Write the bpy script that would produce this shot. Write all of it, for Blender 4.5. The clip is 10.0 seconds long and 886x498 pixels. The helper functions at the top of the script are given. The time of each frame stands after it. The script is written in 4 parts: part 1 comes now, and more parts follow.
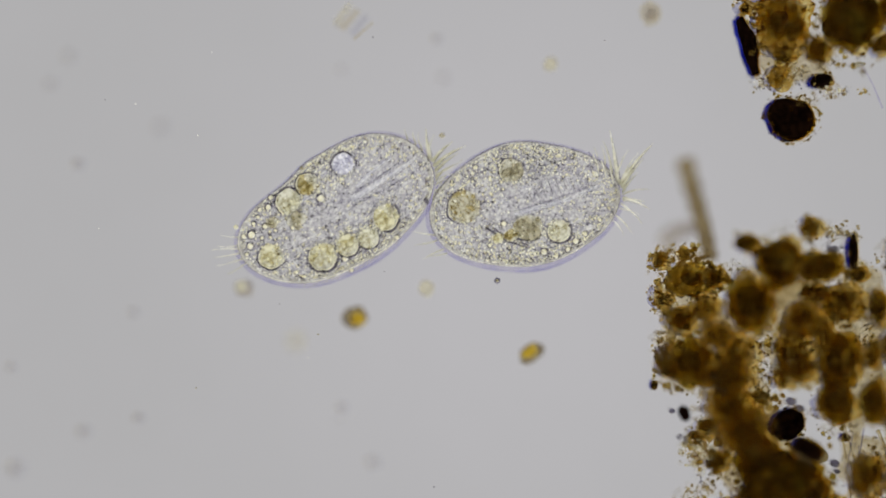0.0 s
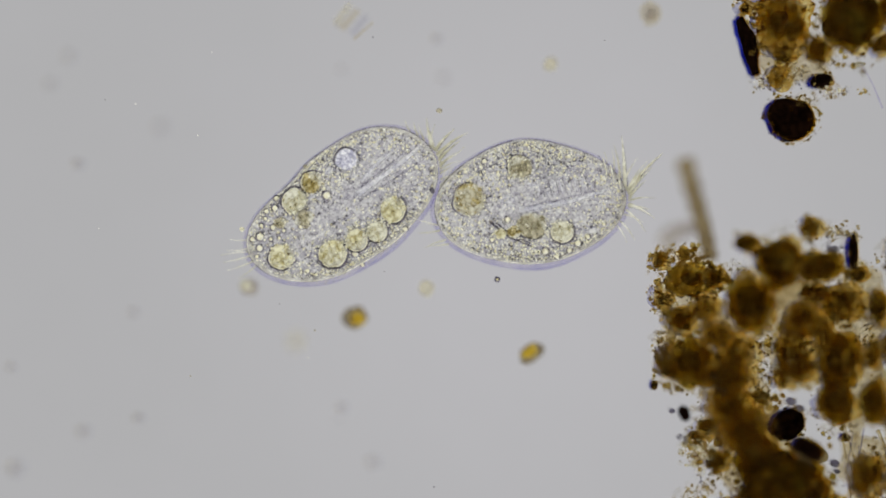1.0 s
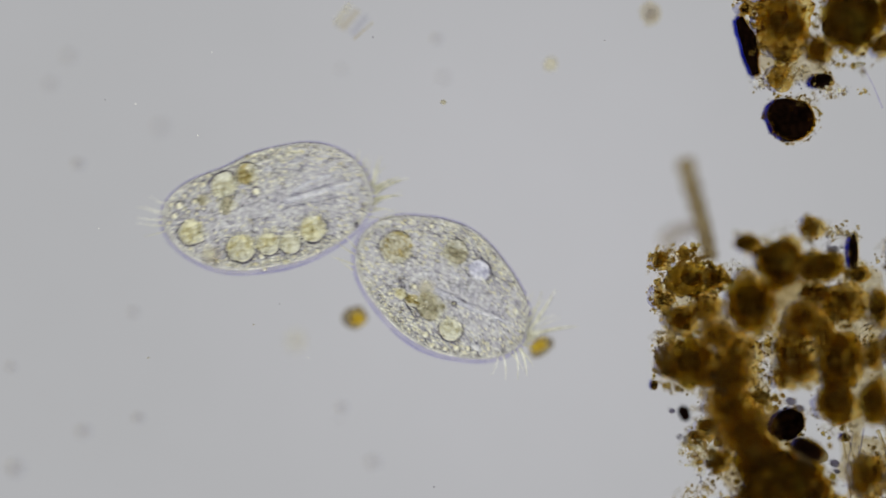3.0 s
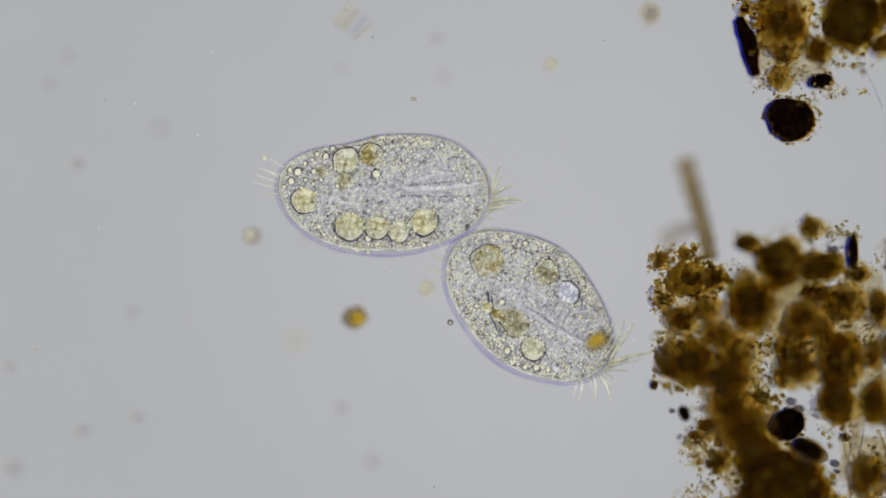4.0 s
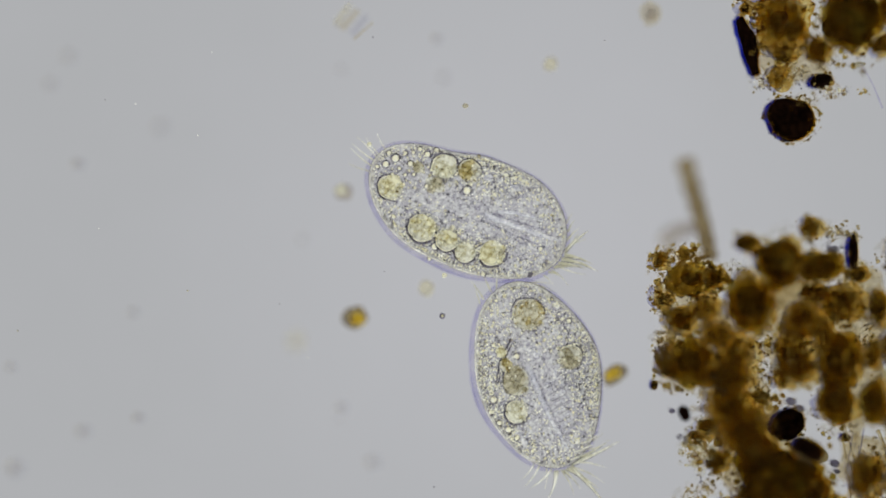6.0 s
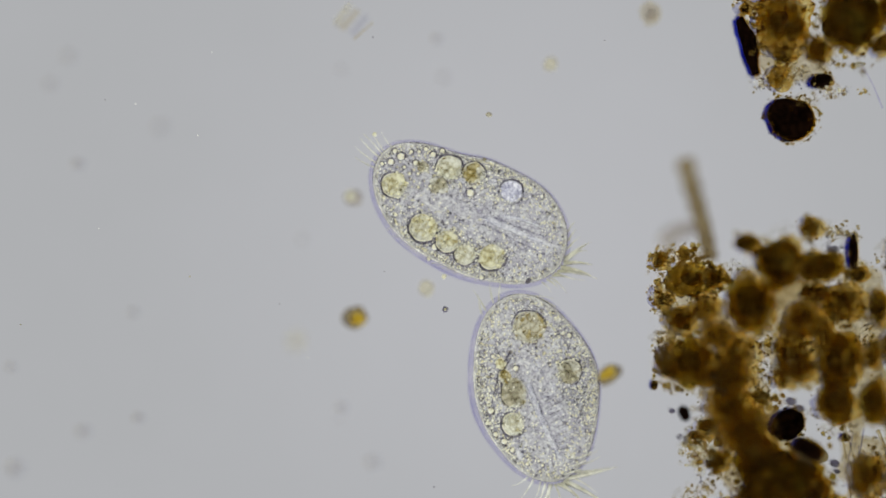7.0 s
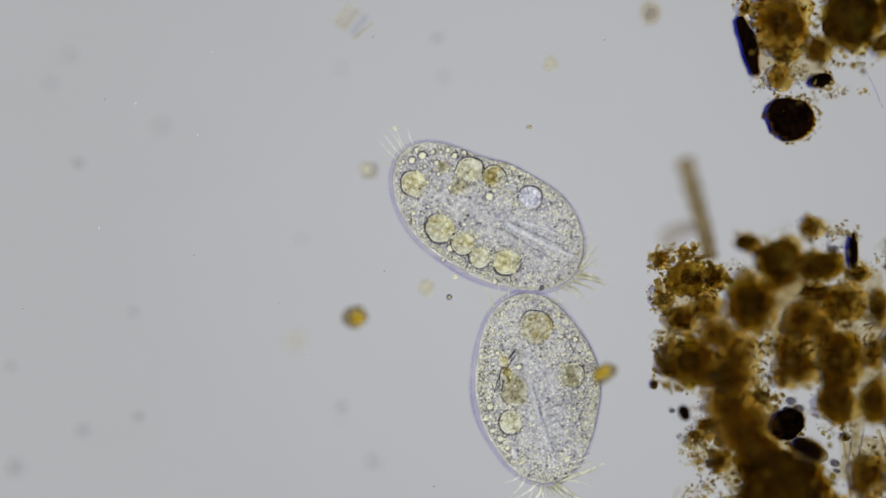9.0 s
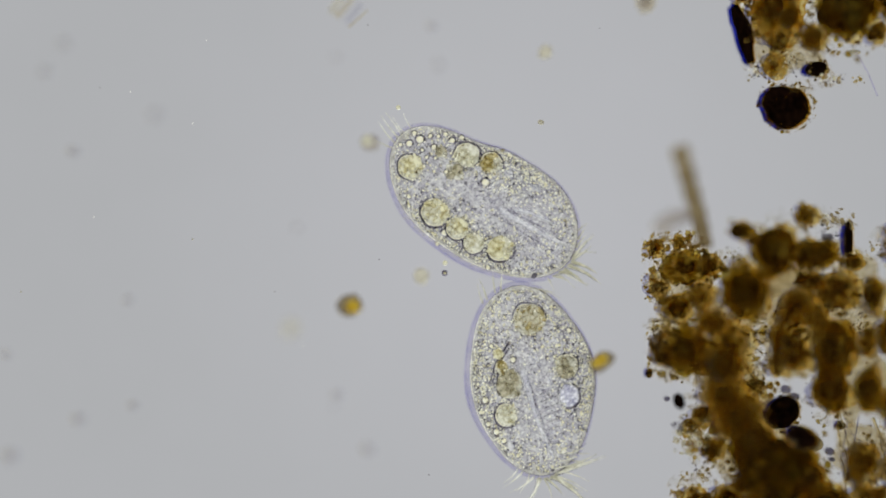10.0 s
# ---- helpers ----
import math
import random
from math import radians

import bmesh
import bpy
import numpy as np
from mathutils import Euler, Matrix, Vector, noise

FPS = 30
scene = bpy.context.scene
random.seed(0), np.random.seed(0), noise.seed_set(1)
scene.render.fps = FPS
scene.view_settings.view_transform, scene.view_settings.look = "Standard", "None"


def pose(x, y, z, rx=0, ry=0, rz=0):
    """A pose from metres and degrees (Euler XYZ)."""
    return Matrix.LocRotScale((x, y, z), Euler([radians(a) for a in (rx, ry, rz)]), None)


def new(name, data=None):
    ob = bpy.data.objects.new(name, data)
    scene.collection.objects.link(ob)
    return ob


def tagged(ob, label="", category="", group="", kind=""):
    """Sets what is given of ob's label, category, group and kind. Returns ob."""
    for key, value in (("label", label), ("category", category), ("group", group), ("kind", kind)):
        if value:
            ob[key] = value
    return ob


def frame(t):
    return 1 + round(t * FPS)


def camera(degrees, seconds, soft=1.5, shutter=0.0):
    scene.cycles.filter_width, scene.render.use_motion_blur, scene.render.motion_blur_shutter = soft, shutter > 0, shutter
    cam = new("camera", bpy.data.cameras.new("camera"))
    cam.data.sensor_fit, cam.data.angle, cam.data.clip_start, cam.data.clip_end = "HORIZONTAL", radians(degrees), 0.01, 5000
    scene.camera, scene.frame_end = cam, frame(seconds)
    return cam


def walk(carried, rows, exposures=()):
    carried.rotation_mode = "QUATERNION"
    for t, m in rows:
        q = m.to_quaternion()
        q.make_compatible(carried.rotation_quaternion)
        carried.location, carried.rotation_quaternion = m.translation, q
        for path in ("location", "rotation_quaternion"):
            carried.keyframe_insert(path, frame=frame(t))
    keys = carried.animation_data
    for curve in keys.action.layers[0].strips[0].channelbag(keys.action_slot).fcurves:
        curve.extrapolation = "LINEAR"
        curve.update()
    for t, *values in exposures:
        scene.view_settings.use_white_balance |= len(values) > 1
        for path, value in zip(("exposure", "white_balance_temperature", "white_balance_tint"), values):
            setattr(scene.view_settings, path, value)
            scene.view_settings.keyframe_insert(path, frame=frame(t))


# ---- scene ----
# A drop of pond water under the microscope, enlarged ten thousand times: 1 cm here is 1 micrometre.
# Stage grid: u east and v south across the camera's view, counted from its north-west corner;
# things are placed to fit that view, 2.5 mm a step at the height of sharp focus.
STEP = 0.0025
FOCUS = 0.18
SWIM = 0.145
EYE = 18.828


def stage(u, v, z=FOCUS):
    k = STEP * (EYE - z) / (EYE - FOCUS)
    return ((u - 784) * k, (441 - v) * k, z)


# the stage slips a little to the north-west at the end
cam = camera(12, 10.0, soft=1.7, shutter=0.8)
walk(cam, [(0.0, pose(0, 0, EYE)), (8.8, pose(0, 0, EYE)), (9.0, pose(0, -0.002, EYE)), (9.25, pose(0.0012, -0.0085, EYE)),
           (9.5, pose(0.0045, -0.0168, EYE)), (9.75, pose(0.0125, -0.034, EYE)), (10.0, pose(0.0225, -0.0533, EYE))],
     exposures=[(0.0, 0.0, 6600, 11.5), (1.0, 0.0, 6560, 11), (2.5, 0.0, 6500, 10.5), (5.0, 0.0, 6420, 9.5), (10.0, 0.0, 6420, 9.5)])
cam.data.dof.use_dof = True
cam.data.dof.focus_distance = EYE - FOCUS
cam.data.dof.aperture_fstop = 0.05
scene.cycles.transparent_max_bounces = 64

# ---- light: the lit field under the drop, and an even fill added from above ----
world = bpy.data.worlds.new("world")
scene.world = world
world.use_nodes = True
# no source up there: the fill only brightens the solid matter
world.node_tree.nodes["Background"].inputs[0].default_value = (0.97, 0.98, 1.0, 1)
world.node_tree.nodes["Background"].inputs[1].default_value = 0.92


# ---- materials ----
def mix_colours(nt, fac, a, b):
    n = nt.nodes.new("ShaderNodeMix")
    n.data_type = "RGBA"
    nt.links.new(fac, n.inputs[0])
    n.inputs[6].default_value = (*a, 1)
    n.inputs[7].default_value = (*b, 1)
    return n.outputs[2]


def noise_value(nt, co, scale, detail, lo, hi, rough=0.6):
    n = nt.nodes.new("ShaderNodeTexNoise")
    n.inputs["Scale"].default_value = scale
    n.inputs["Detail"].default_value = detail
    n.inputs["Roughness"].default_value = rough
    nt.links.new(co, n.inputs["Vector"])
    r = nt.nodes.new("ShaderNodeMapRange")
    r.inputs[1].default_value = lo
    r.inputs[2].default_value = hi
    nt.links.new(n.outputs["Fac"], r.inputs[0])
    return r.outputs[0]


def film(name, clear, solid, cover, fine=90.0, coarse=14.0, lo=0.4, hi=0.6, islands=0.0):
    """Living matter in water: part lets the light of the field through, tinted, part is solid and dull.
    clear, solid: two colours each, between which the grain runs; cover: how solid it is, from and to."""
    m = bpy.data.materials.new(name)
    m.use_nodes = True
    nt = m.node_tree
    nt.nodes.clear()
    out = nt.nodes.new("ShaderNodeOutputMaterial")
    co = nt.nodes.new("ShaderNodeTexCoord").outputs["Object"]
    grain = noise_value(nt, co, fine, 2.0, lo, hi)
    blotch = noise_value(nt, co, coarse, 3.0, lo, hi)
    both = nt.nodes.new("ShaderNodeMix")
    both.inputs[0].default_value = 0.45
    nt.links.new(grain, both.inputs[2])
    nt.links.new(blotch, both.inputs[3])
    value = both.outputs[0]
    if islands:
        geo = nt.nodes.new("ShaderNodeNewGeometry")
        b2 = nt.nodes.new("ShaderNodeMix")
        b2.inputs[0].default_value = islands
        nt.links.new(value, b2.inputs[2])
        nt.links.new(geo.outputs["Random Per Island"], b2.inputs[3])
        value = b2.outputs[0]
    tr = nt.nodes.new("ShaderNodeBsdfTransparent")
    nt.links.new(mix_colours(nt, value, *clear), tr.inputs[0])
    df = nt.nodes.new("ShaderNodeBsdfDiffuse")
    nt.links.new(mix_colours(nt, value, *solid), df.inputs[0])
    cv = nt.nodes.new("ShaderNodeMapRange")
    cv.inputs[3].default_value = cover[0]
    cv.inputs[4].default_value = cover[1]
    nt.links.new(value, cv.inputs[0])
    mx = nt.nodes.new("ShaderNodeMixShader")
    nt.links.new(cv.outputs[0], mx.inputs[0])
    nt.links.new(tr.outputs[0], mx.inputs[1])
    nt.links.new(df.outputs[0], mx.inputs[2])
    nt.links.new(mx.outputs[0], out.inputs[0])
    return m


def field_material():
    """The lamp's field as an opaque glow, its brighter middle painted in, with faint mottling."""
    m = bpy.data.materials.new("lit_field")
    m.use_nodes = True
    nt = m.node_tree
    nt.nodes.clear()
    out = nt.nodes.new("ShaderNodeOutputMaterial")
    em = nt.nodes.new("ShaderNodeEmission")
    co = nt.nodes.new("ShaderNodeTexCoord").outputs["Object"]
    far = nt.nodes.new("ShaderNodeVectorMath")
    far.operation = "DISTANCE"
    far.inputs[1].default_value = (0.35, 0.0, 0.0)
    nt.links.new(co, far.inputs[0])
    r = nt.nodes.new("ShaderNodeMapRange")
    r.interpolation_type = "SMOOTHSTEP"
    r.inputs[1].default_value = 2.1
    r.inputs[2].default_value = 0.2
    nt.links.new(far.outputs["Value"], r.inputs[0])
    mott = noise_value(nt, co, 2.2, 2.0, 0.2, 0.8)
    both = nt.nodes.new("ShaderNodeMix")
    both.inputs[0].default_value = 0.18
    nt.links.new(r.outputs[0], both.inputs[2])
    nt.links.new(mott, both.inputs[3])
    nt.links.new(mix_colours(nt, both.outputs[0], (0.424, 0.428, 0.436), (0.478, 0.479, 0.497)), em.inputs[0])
    nt.links.new(em.outputs[0], out.inputs[0])
    return m


FIELD = field_material()
CYTO = film("cytoplasm", ((0.76, 0.745, 0.81), (1.0, 1.0, 0.99)), ((0.42, 0.41, 0.44), (1.0, 1.0, 0.92)), (0.22, 0.58), 80, 34, 0.37, 0.63)
RIM = film("edge_light", ((0.95, 0.94, 0.82), (1, 1, 0.95)), ((0.90, 0.88, 0.66), (1.0, 1.0, 0.88)), (0.55, 1.0), 60, 12)
LINE = film("membrane", ((0.52, 0.51, 0.58), (0.88, 0.87, 0.90)), ((0.2, 0.19, 0.18), (0.5, 0.48, 0.36)), (0.08, 0.25), 18, 6)
DROPRIM = film("refraction_rim", ((0.50, 0.48, 0.55), (0.90, 0.89, 0.92)), ((0.1, 0.1, 0.1), (0.3, 0.3, 0.28)), (0.05, 0.15), 30, 12)
# lilac of the painted light fringe round the cells, and of some fibres
HALO = film("lilac_fringe", ((0.86, 0.85, 0.95), (0.95, 0.94, 0.985)), ((0.5, 0.49, 0.62), (0.6, 0.58, 0.72)), (0.02, 0.06), 12, 5)
FOOD = film("food", ((0.86, 0.81, 0.56), (1.0, 0.99, 0.84)), ((0.60, 0.53, 0.26), (1.0, 0.98, 0.70)), (0.3, 0.7), 42, 22, 0.34, 0.58)
AMBER = film("amber_food", ((0.64, 0.545, 0.27), (0.99, 0.95, 0.74)), ((0.32, 0.26, 0.08), (0.93, 0.85, 0.52)), (0.22, 0.42), 50, 26, 0.38, 0.62)
GREYFOOD = film("grey_food", ((0.72, 0.69, 0.58), (0.97, 0.95, 0.85)), ((0.28, 0.26, 0.19), (0.84, 0.80, 0.62)), (0.16, 0.38), 50, 26, 0.38, 0.62)
CLEARFOOD = film("pale_food", ((0.91, 0.89, 0.74), (1.0, 1.0, 0.92)), ((0.70, 0.66, 0.44), (1.0, 1.0, 0.84)), (0.3, 0.68), 42, 22, 0.34, 0.58)
WALL = film("vacuole_wall", ((0.32, 0.30, 0.38), (0.80, 0.78, 0.83)), ((0.16, 0.15, 0.18), (0.5, 0.49, 0.5)), (0.25, 0.1), 40, 16, 0.36, 0.70)
SAP = film("vacuole_sap", ((0.92, 0.91, 0.84), (1.0, 1.0, 0.94)), ((0.7, 0.68, 0.5), (1.0, 1.0, 0.86)), (0.2, 0.6), 60, 24, 0.38, 0.62)
WHITE = film("pulsing_vacuole", ((0.94, 0.94, 1.0), (1, 1, 1)), ((0.5, 0.5, 0.68), (1.0, 1.0, 1.0)), (0.45, 0.95), 75, 22)
DROP = film("oil_drop", ((0.95, 0.95, 0.84), (1, 1, 0.94)), ((0.96, 0.89, 0.52), (1.0, 1.0, 0.86)), (0.75, 1.0), 60, 30, islands=0.3)
DARK = film("dark_granule", ((0.38, 0.36, 0.42), (0.86, 0.85, 0.87)), ((0.14, 0.14, 0.15), (0.4, 0.38, 0.33)), (0.08, 0.25), 20, 8, islands=0.8)
CRUMB = film("food_crumb", ((0.40, 0.33, 0.20), (0.92, 0.86, 0.62)), ((0.10, 0.08, 0.04), (0.5, 0.42, 0.2)), (0.15, 0.3), 20, 8, islands=0.8)
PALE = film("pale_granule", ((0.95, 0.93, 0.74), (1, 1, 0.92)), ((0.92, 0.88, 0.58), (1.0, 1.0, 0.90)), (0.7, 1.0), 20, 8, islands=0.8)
HAIR = film("cirrus", ((0.80, 0.79, 0.70), (1.0, 1.0, 0.92)), ((0.66, 0.64, 0.44), (1.0, 1.0, 0.86)), (0.6, 1.0), 22, 8)
GROOVE = film("groove", ((0.92, 0.93, 0.98), (1, 1, 1)), ((0.7, 0.7, 0.74), (1.0, 1.0, 0.96)), (0.25, 0.6), 70, 20)
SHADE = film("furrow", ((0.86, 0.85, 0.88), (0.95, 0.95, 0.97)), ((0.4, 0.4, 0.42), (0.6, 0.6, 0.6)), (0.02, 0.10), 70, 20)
FOLD = film("fold", ((0.74, 0.73, 0.78), (0.94, 0.94, 0.96)), ((0.4, 0.4, 0.42), (0.6, 0.6, 0.6)), (0.02, 0.10), 50, 20)
BROWN = film("brown_floc", ((0.30, 0.17, 0.01), (0.9, 0.68, 0.22)), ((0.010, 0.005, 0.0006), (0.32, 0.19, 0.022)), (0.97, 0.45), 40, 16, 0.38, 0.64)
DEEP = film("dark_floc", ((0.18, 0.10, 0.01), (0.75, 0.52, 0.12)), ((0.003, 0.0015, 0.0004), (0.13, 0.074, 0.008)), (0.98, 0.6), 55, 26, 0.43, 0.62)
BLACK = film("black_matter", ((0.0, 0.0, 0.0), (0.05, 0.03, 0.02)), ((0.0008, 0.0004, 0.0004), (0.009, 0.004, 0.002)), (1.0, 0.95), 40, 12)
FLAKE = film("amber_flakes", ((0.66, 0.49, 0.11), (1.0, 0.95, 0.68)), ((0.025, 0.013, 0.001), (0.55, 0.38, 0.08)), (0.26, 0.06), 26, 9, islands=0.75)
DUSK = film("brown_flakes", ((0.56, 0.43, 0.07), (0.98, 0.88, 0.42)), ((0.03, 0.018, 0.002), (0.25, 0.15, 0.02)), (0.4, 0.08), 26, 9, islands=0.75)
GOLD = film("gold_grains", ((0.60, 0.46, 0.15), (1.0, 0.95, 0.66)), ((0.06, 0.035, 0.004), (0.80, 0.62, 0.22)), (0.40, 0.30), 40, 12, islands=0.8)
TAN = film("tan_matter", ((0.64, 0.54, 0.31), (0.98, 0.93, 0.74)), ((0.10, 0.07, 0.02), (0.85, 0.74, 0.46)), (0.25, 0.35), 40, 14, islands=0.6)
# tints for the lens's colour fringes on dark edges
BLUE = film("blue_lens_fringe", ((0.03, 0.05, 0.42), (0.26, 0.30, 0.85)), ((0.01, 0.015, 0.1), (0.04, 0.05, 0.25)), (0.05, 0.2), 20, 8)
HONEY = film("honey_lens_fringe", ((0.85, 0.60, 0.10), (1.0, 0.86, 0.45)), ((0.4, 0.25, 0.02), (0.7, 0.5, 0.1)), (0.1, 0.3), 20, 8)
DUSKY = film("dusky_lens_fringe", ((0.66, 0.66, 0.80), (0.92, 0.92, 0.97)), ((0.1, 0.1, 0.14), (0.3, 0.3, 0.36)), (0.02, 0.05), 40, 18)
SYRUP = film("syrup_lens_fringe", ((0.90, 0.74, 0.34), (1.0, 0.95, 0.74)), ((0.1, 0.07, 0.01), (0.35, 0.26, 0.08)), (0.02, 0.05), 40, 18)
RESIN = film("resin_layer", ((0.86, 0.69, 0.27), (1.0, 0.99, 0.86)), ((0.04, 0.028, 0.003), (0.42, 0.31, 0.05)), (0.05, 0.025), 60, 28, 0.43, 0.57)
PEAT = film("peat_layer", ((0.62, 0.485, 0.10), (1.0, 0.94, 0.56)), ((0.015, 0.009, 0.001), (0.26, 0.17, 0.022)), (0.11, 0.035), 60, 28, 0.43, 0.57)
PITCH = film("pitch_core", ((0.18, 0.11, 0.01), (0.54, 0.41, 0.07)), ((0.007, 0.0045, 0.0006), (0.07, 0.045, 0.005)), (0.99, 0.85), 45, 20, 0.43, 0.62)
MIST = film("haze_mist", ((0.80, 0.73, 0.54), (0.99, 0.96, 0.88)), ((0.3, 0.2, 0.06), (0.8, 0.65, 0.3)), (0.02, 0.05), 40, 16, 0.38, 0.62)
SPARK = film("bright_grains", ((0.60, 0.42, 0.06), (1.0, 0.90, 0.46)), ((0.03, 0.018, 0.002), (0.70, 0.50, 0.10)), (0.42, 0.50), 40, 12, islands=0.85)
FAINT = film("faint_speck", ((0.74, 0.72, 0.72), (0.94, 0.90, 0.82)), ((0.3, 0.28, 0.26), (0.5, 0.46, 0.36)), (0.03, 0.08), 30, 12)
WISP = film("wisp", ((0.86, 0.83, 0.74), (1.0, 0.99, 0.92)), ((0.6, 0.55, 0.35), (0.9, 0.88, 0.7)), (0.05, 0.3), 30, 12)
YELLOW = film("yellow_speck", ((0.95, 0.72, 0.10), (1.0, 0.95, 0.50)), ((0.55, 0.34, 0.01), (1.0, 0.80, 0.12)), (0.4, 0.8), 40, 20, 0.38, 0.62)
SLATE = film("slate_haze", ((0.89, 0.89, 0.925), (0.965, 0.965, 0.985)), ((0.3, 0.3, 0.34), (0.5, 0.5, 0.5)), (0.02, 0.06), 30, 12)
BUFF = film("buff_haze", ((0.93, 0.89, 0.80), (0.99, 0.975, 0.91)), ((0.4, 0.35, 0.24), (0.6, 0.55, 0.4)), (0.02, 0.06), 30, 12)
OLIVE = film("olive_speck", ((0.54, 0.49, 0.40), (0.84, 0.79, 0.66)), ((0.08, 0.06, 0.02), (0.25, 0.18, 0.05)), (0.1, 0.25), 25, 10)
STICK = film("old_filament", ((0.50, 0.42, 0.28), (0.84, 0.76, 0.56)), ((0.10, 0.08, 0.04), (0.3, 0.25, 0.15)), (0.1, 0.2), 14, 6)


# ---- mesh helpers ----
def part(name, bm, material, parent=None, label=""):
    me = bpy.data.meshes.new(name)
    bm.to_mesh(me)
    bm.free()
    me.materials.append(material)
    for p in me.polygons:
        p.use_smooth = True
    ob = new(name, me)
    ob.parent = parent
    return tagged(ob, label)


def base(name, place, label, category, group="", kind=""):
    ob = new(name)
    ob.empty_display_size = 0.02
    ob.location = place
    return tagged(ob, label, category, group, kind)


def blob(bm, x, y, z, rx, ry, rz, sub=1, rough=0.0, freq=6.0, turn=0.0, seed=0.0):
    """A rounded, lumpy body: an icosphere pushed in and out by noise."""
    m = Matrix.Translation((x, y, z)) @ Matrix.Rotation(turn, 4, "Z") @ Matrix.Diagonal((rx, ry, rz, 1))
    made = bmesh.ops.create_icosphere(bm, subdivisions=sub, radius=1.0)["verts"]
    for vtx in made:
        c = vtx.co.copy()
        if rough:
            k = Vector((c.x * rx, c.y * ry, c.z * rz)) * freq + Vector((seed * 7.3, seed * 3.1, seed))
            c *= 1 + rough * (noise.noise(k) + 0.5 * noise.noise(k * 2.3) + 0.3 * noise.noise(k * 5.1))
        vtx.co = m @ c


_ico = bmesh.new()
bmesh.ops.create_icosphere(_ico, subdivisions=1, radius=1.0)
_ico.verts.index_update()
ICO_V = [v.co.copy() for v in _ico.verts]
ICO_F = [[v.index for v in f.verts] for f in _ico.faces]
_ico.free()
OCT_V = [Vector(c) for c in ((1, 0, 0), (0, 1, 0), (-1, 0, 0), (0, -1, 0), (0, 0, 1), (0, 0, -1))]
OCT_F = [(0, 1, 4), (1, 2, 4), (2, 3, 4), (3, 0, 4), (1, 0, 5), (2, 1, 5), (3, 2, 5), (0, 3, 5)]


def grains_part(name, spots, material, parent, label="", round_=True, seed=1):
    """Many small uneven grains in one mesh; spots: x, y, z, radius."""
    rnd = random.Random(seed)
    tv, tf = (ICO_V, ICO_F) if round_ else (OCT_V, OCT_F)
    verts, faces = [], []
    for x, y, z, r in spots:
        q = Euler((rnd.uniform(0, 6), rnd.uniform(0, 6), rnd.uniform(0, 6))).to_matrix()
        sx, sy, sz = (r * rnd.uniform(0.5, 1.45) for _ in range(3))
        o = len(verts)
        for c in tv:
            j = rnd.uniform(0.68, 1.25)
            verts.append(Vector((x, y, z)) + q @ Vector((c.x * sx * j, c.y * sy * j, c.z * sz * j)))
        faces += [tuple(o + i for i in f) for f in tf]
    me = bpy.data.meshes.new(name)
    me.from_pydata(verts, [], faces)
    me.materials.append(material)
    for p in me.polygons:
        p.use_smooth = True
    ob = new(name, me)
    ob.parent = parent
    return tagged(ob, label, kind="stuff")


def tube(bm, pts, radii, sides=6, flat=1.0):
    """A tube along points; flat below 1 presses it down."""
    rings = []
    for i, p in enumerate(pts):
        p = Vector(p)
        d = Vector(pts[min(i + 1, len(pts) - 1)]) - Vector(pts[max(i - 1, 0)])
        d.normalize()
        s = d.cross(Vector((0, 0, 1)))
        if s.length < 1e-4:
            s = Vector((1, 0, 0))
        s.normalize()
        n = s.cross(d)
        rings.append([bm.verts.new(p + radii[i] * (math.cos(a) * s + flat * math.sin(a) * n))
                      for a in (2 * math.pi * k / sides for k in range(sides))])
    for a, b in zip(rings, rings[1:]):
        for k in range(sides):
            bm.faces.new((a[k], a[(k + 1) % sides], b[(k + 1) % sides], b[k]))
    bm.faces.new(rings[0][::-1])
    bm.faces.new(rings[-1])


def ring(bm, x, y, z, rx, ry, thick, n=36, sides=6, wob=0.0, seed=0, turn=0.0, arc=1.0, start=0.0):
    """A ring, or an arc of one, round (x, y, z)."""
    rows = []
    ct, st = math.cos(turn), math.sin(turn)
    count = n if arc >= 1 else int(n * arc) + 1
    for i in range(count):
        a = start + 2 * math.pi * i / n
        w = 1 + wob * noise.noise(Vector((math.cos(a) * 1.5 + seed, math.sin(a) * 1.5, seed)))
        th = thick * (1 + 0.5 * noise.noise(Vector((math.cos(a) * 2 + seed, math.sin(a) * 2, 5.0))))
        row = []
        for k in range(sides):
            b = 2 * math.pi * k / sides
            px = (rx * w + th * math.cos(b)) * math.cos(a)
            py = (ry * w + th * math.cos(b)) * math.sin(a)
            row.append(bm.verts.new((x + px * ct - py * st, y + px * st + py * ct, z + th * math.sin(b))))
        rows.append(row)
    pairs = list(zip(rows, rows[1:])) + ([(rows[-1], rows[0])] if arc >= 1 else [])
    for a, b in pairs:
        for k in range(sides):
            bm.faces.new((a[k], a[(k + 1) % sides], b[(k + 1) % sides], b[k]))


# ---- the lit field ----
def lit_field():
    bm = bmesh.new()
    bmesh.ops.create_grid(bm, x_segments=8, y_segments=8, size=14)
    # one glowing plane stands in for the slide and the lamp beneath
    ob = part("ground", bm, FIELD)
    tagged(ob, "opaque pale grey field that glows in place of a lit slide", "slide", kind="structure")


lit_field()


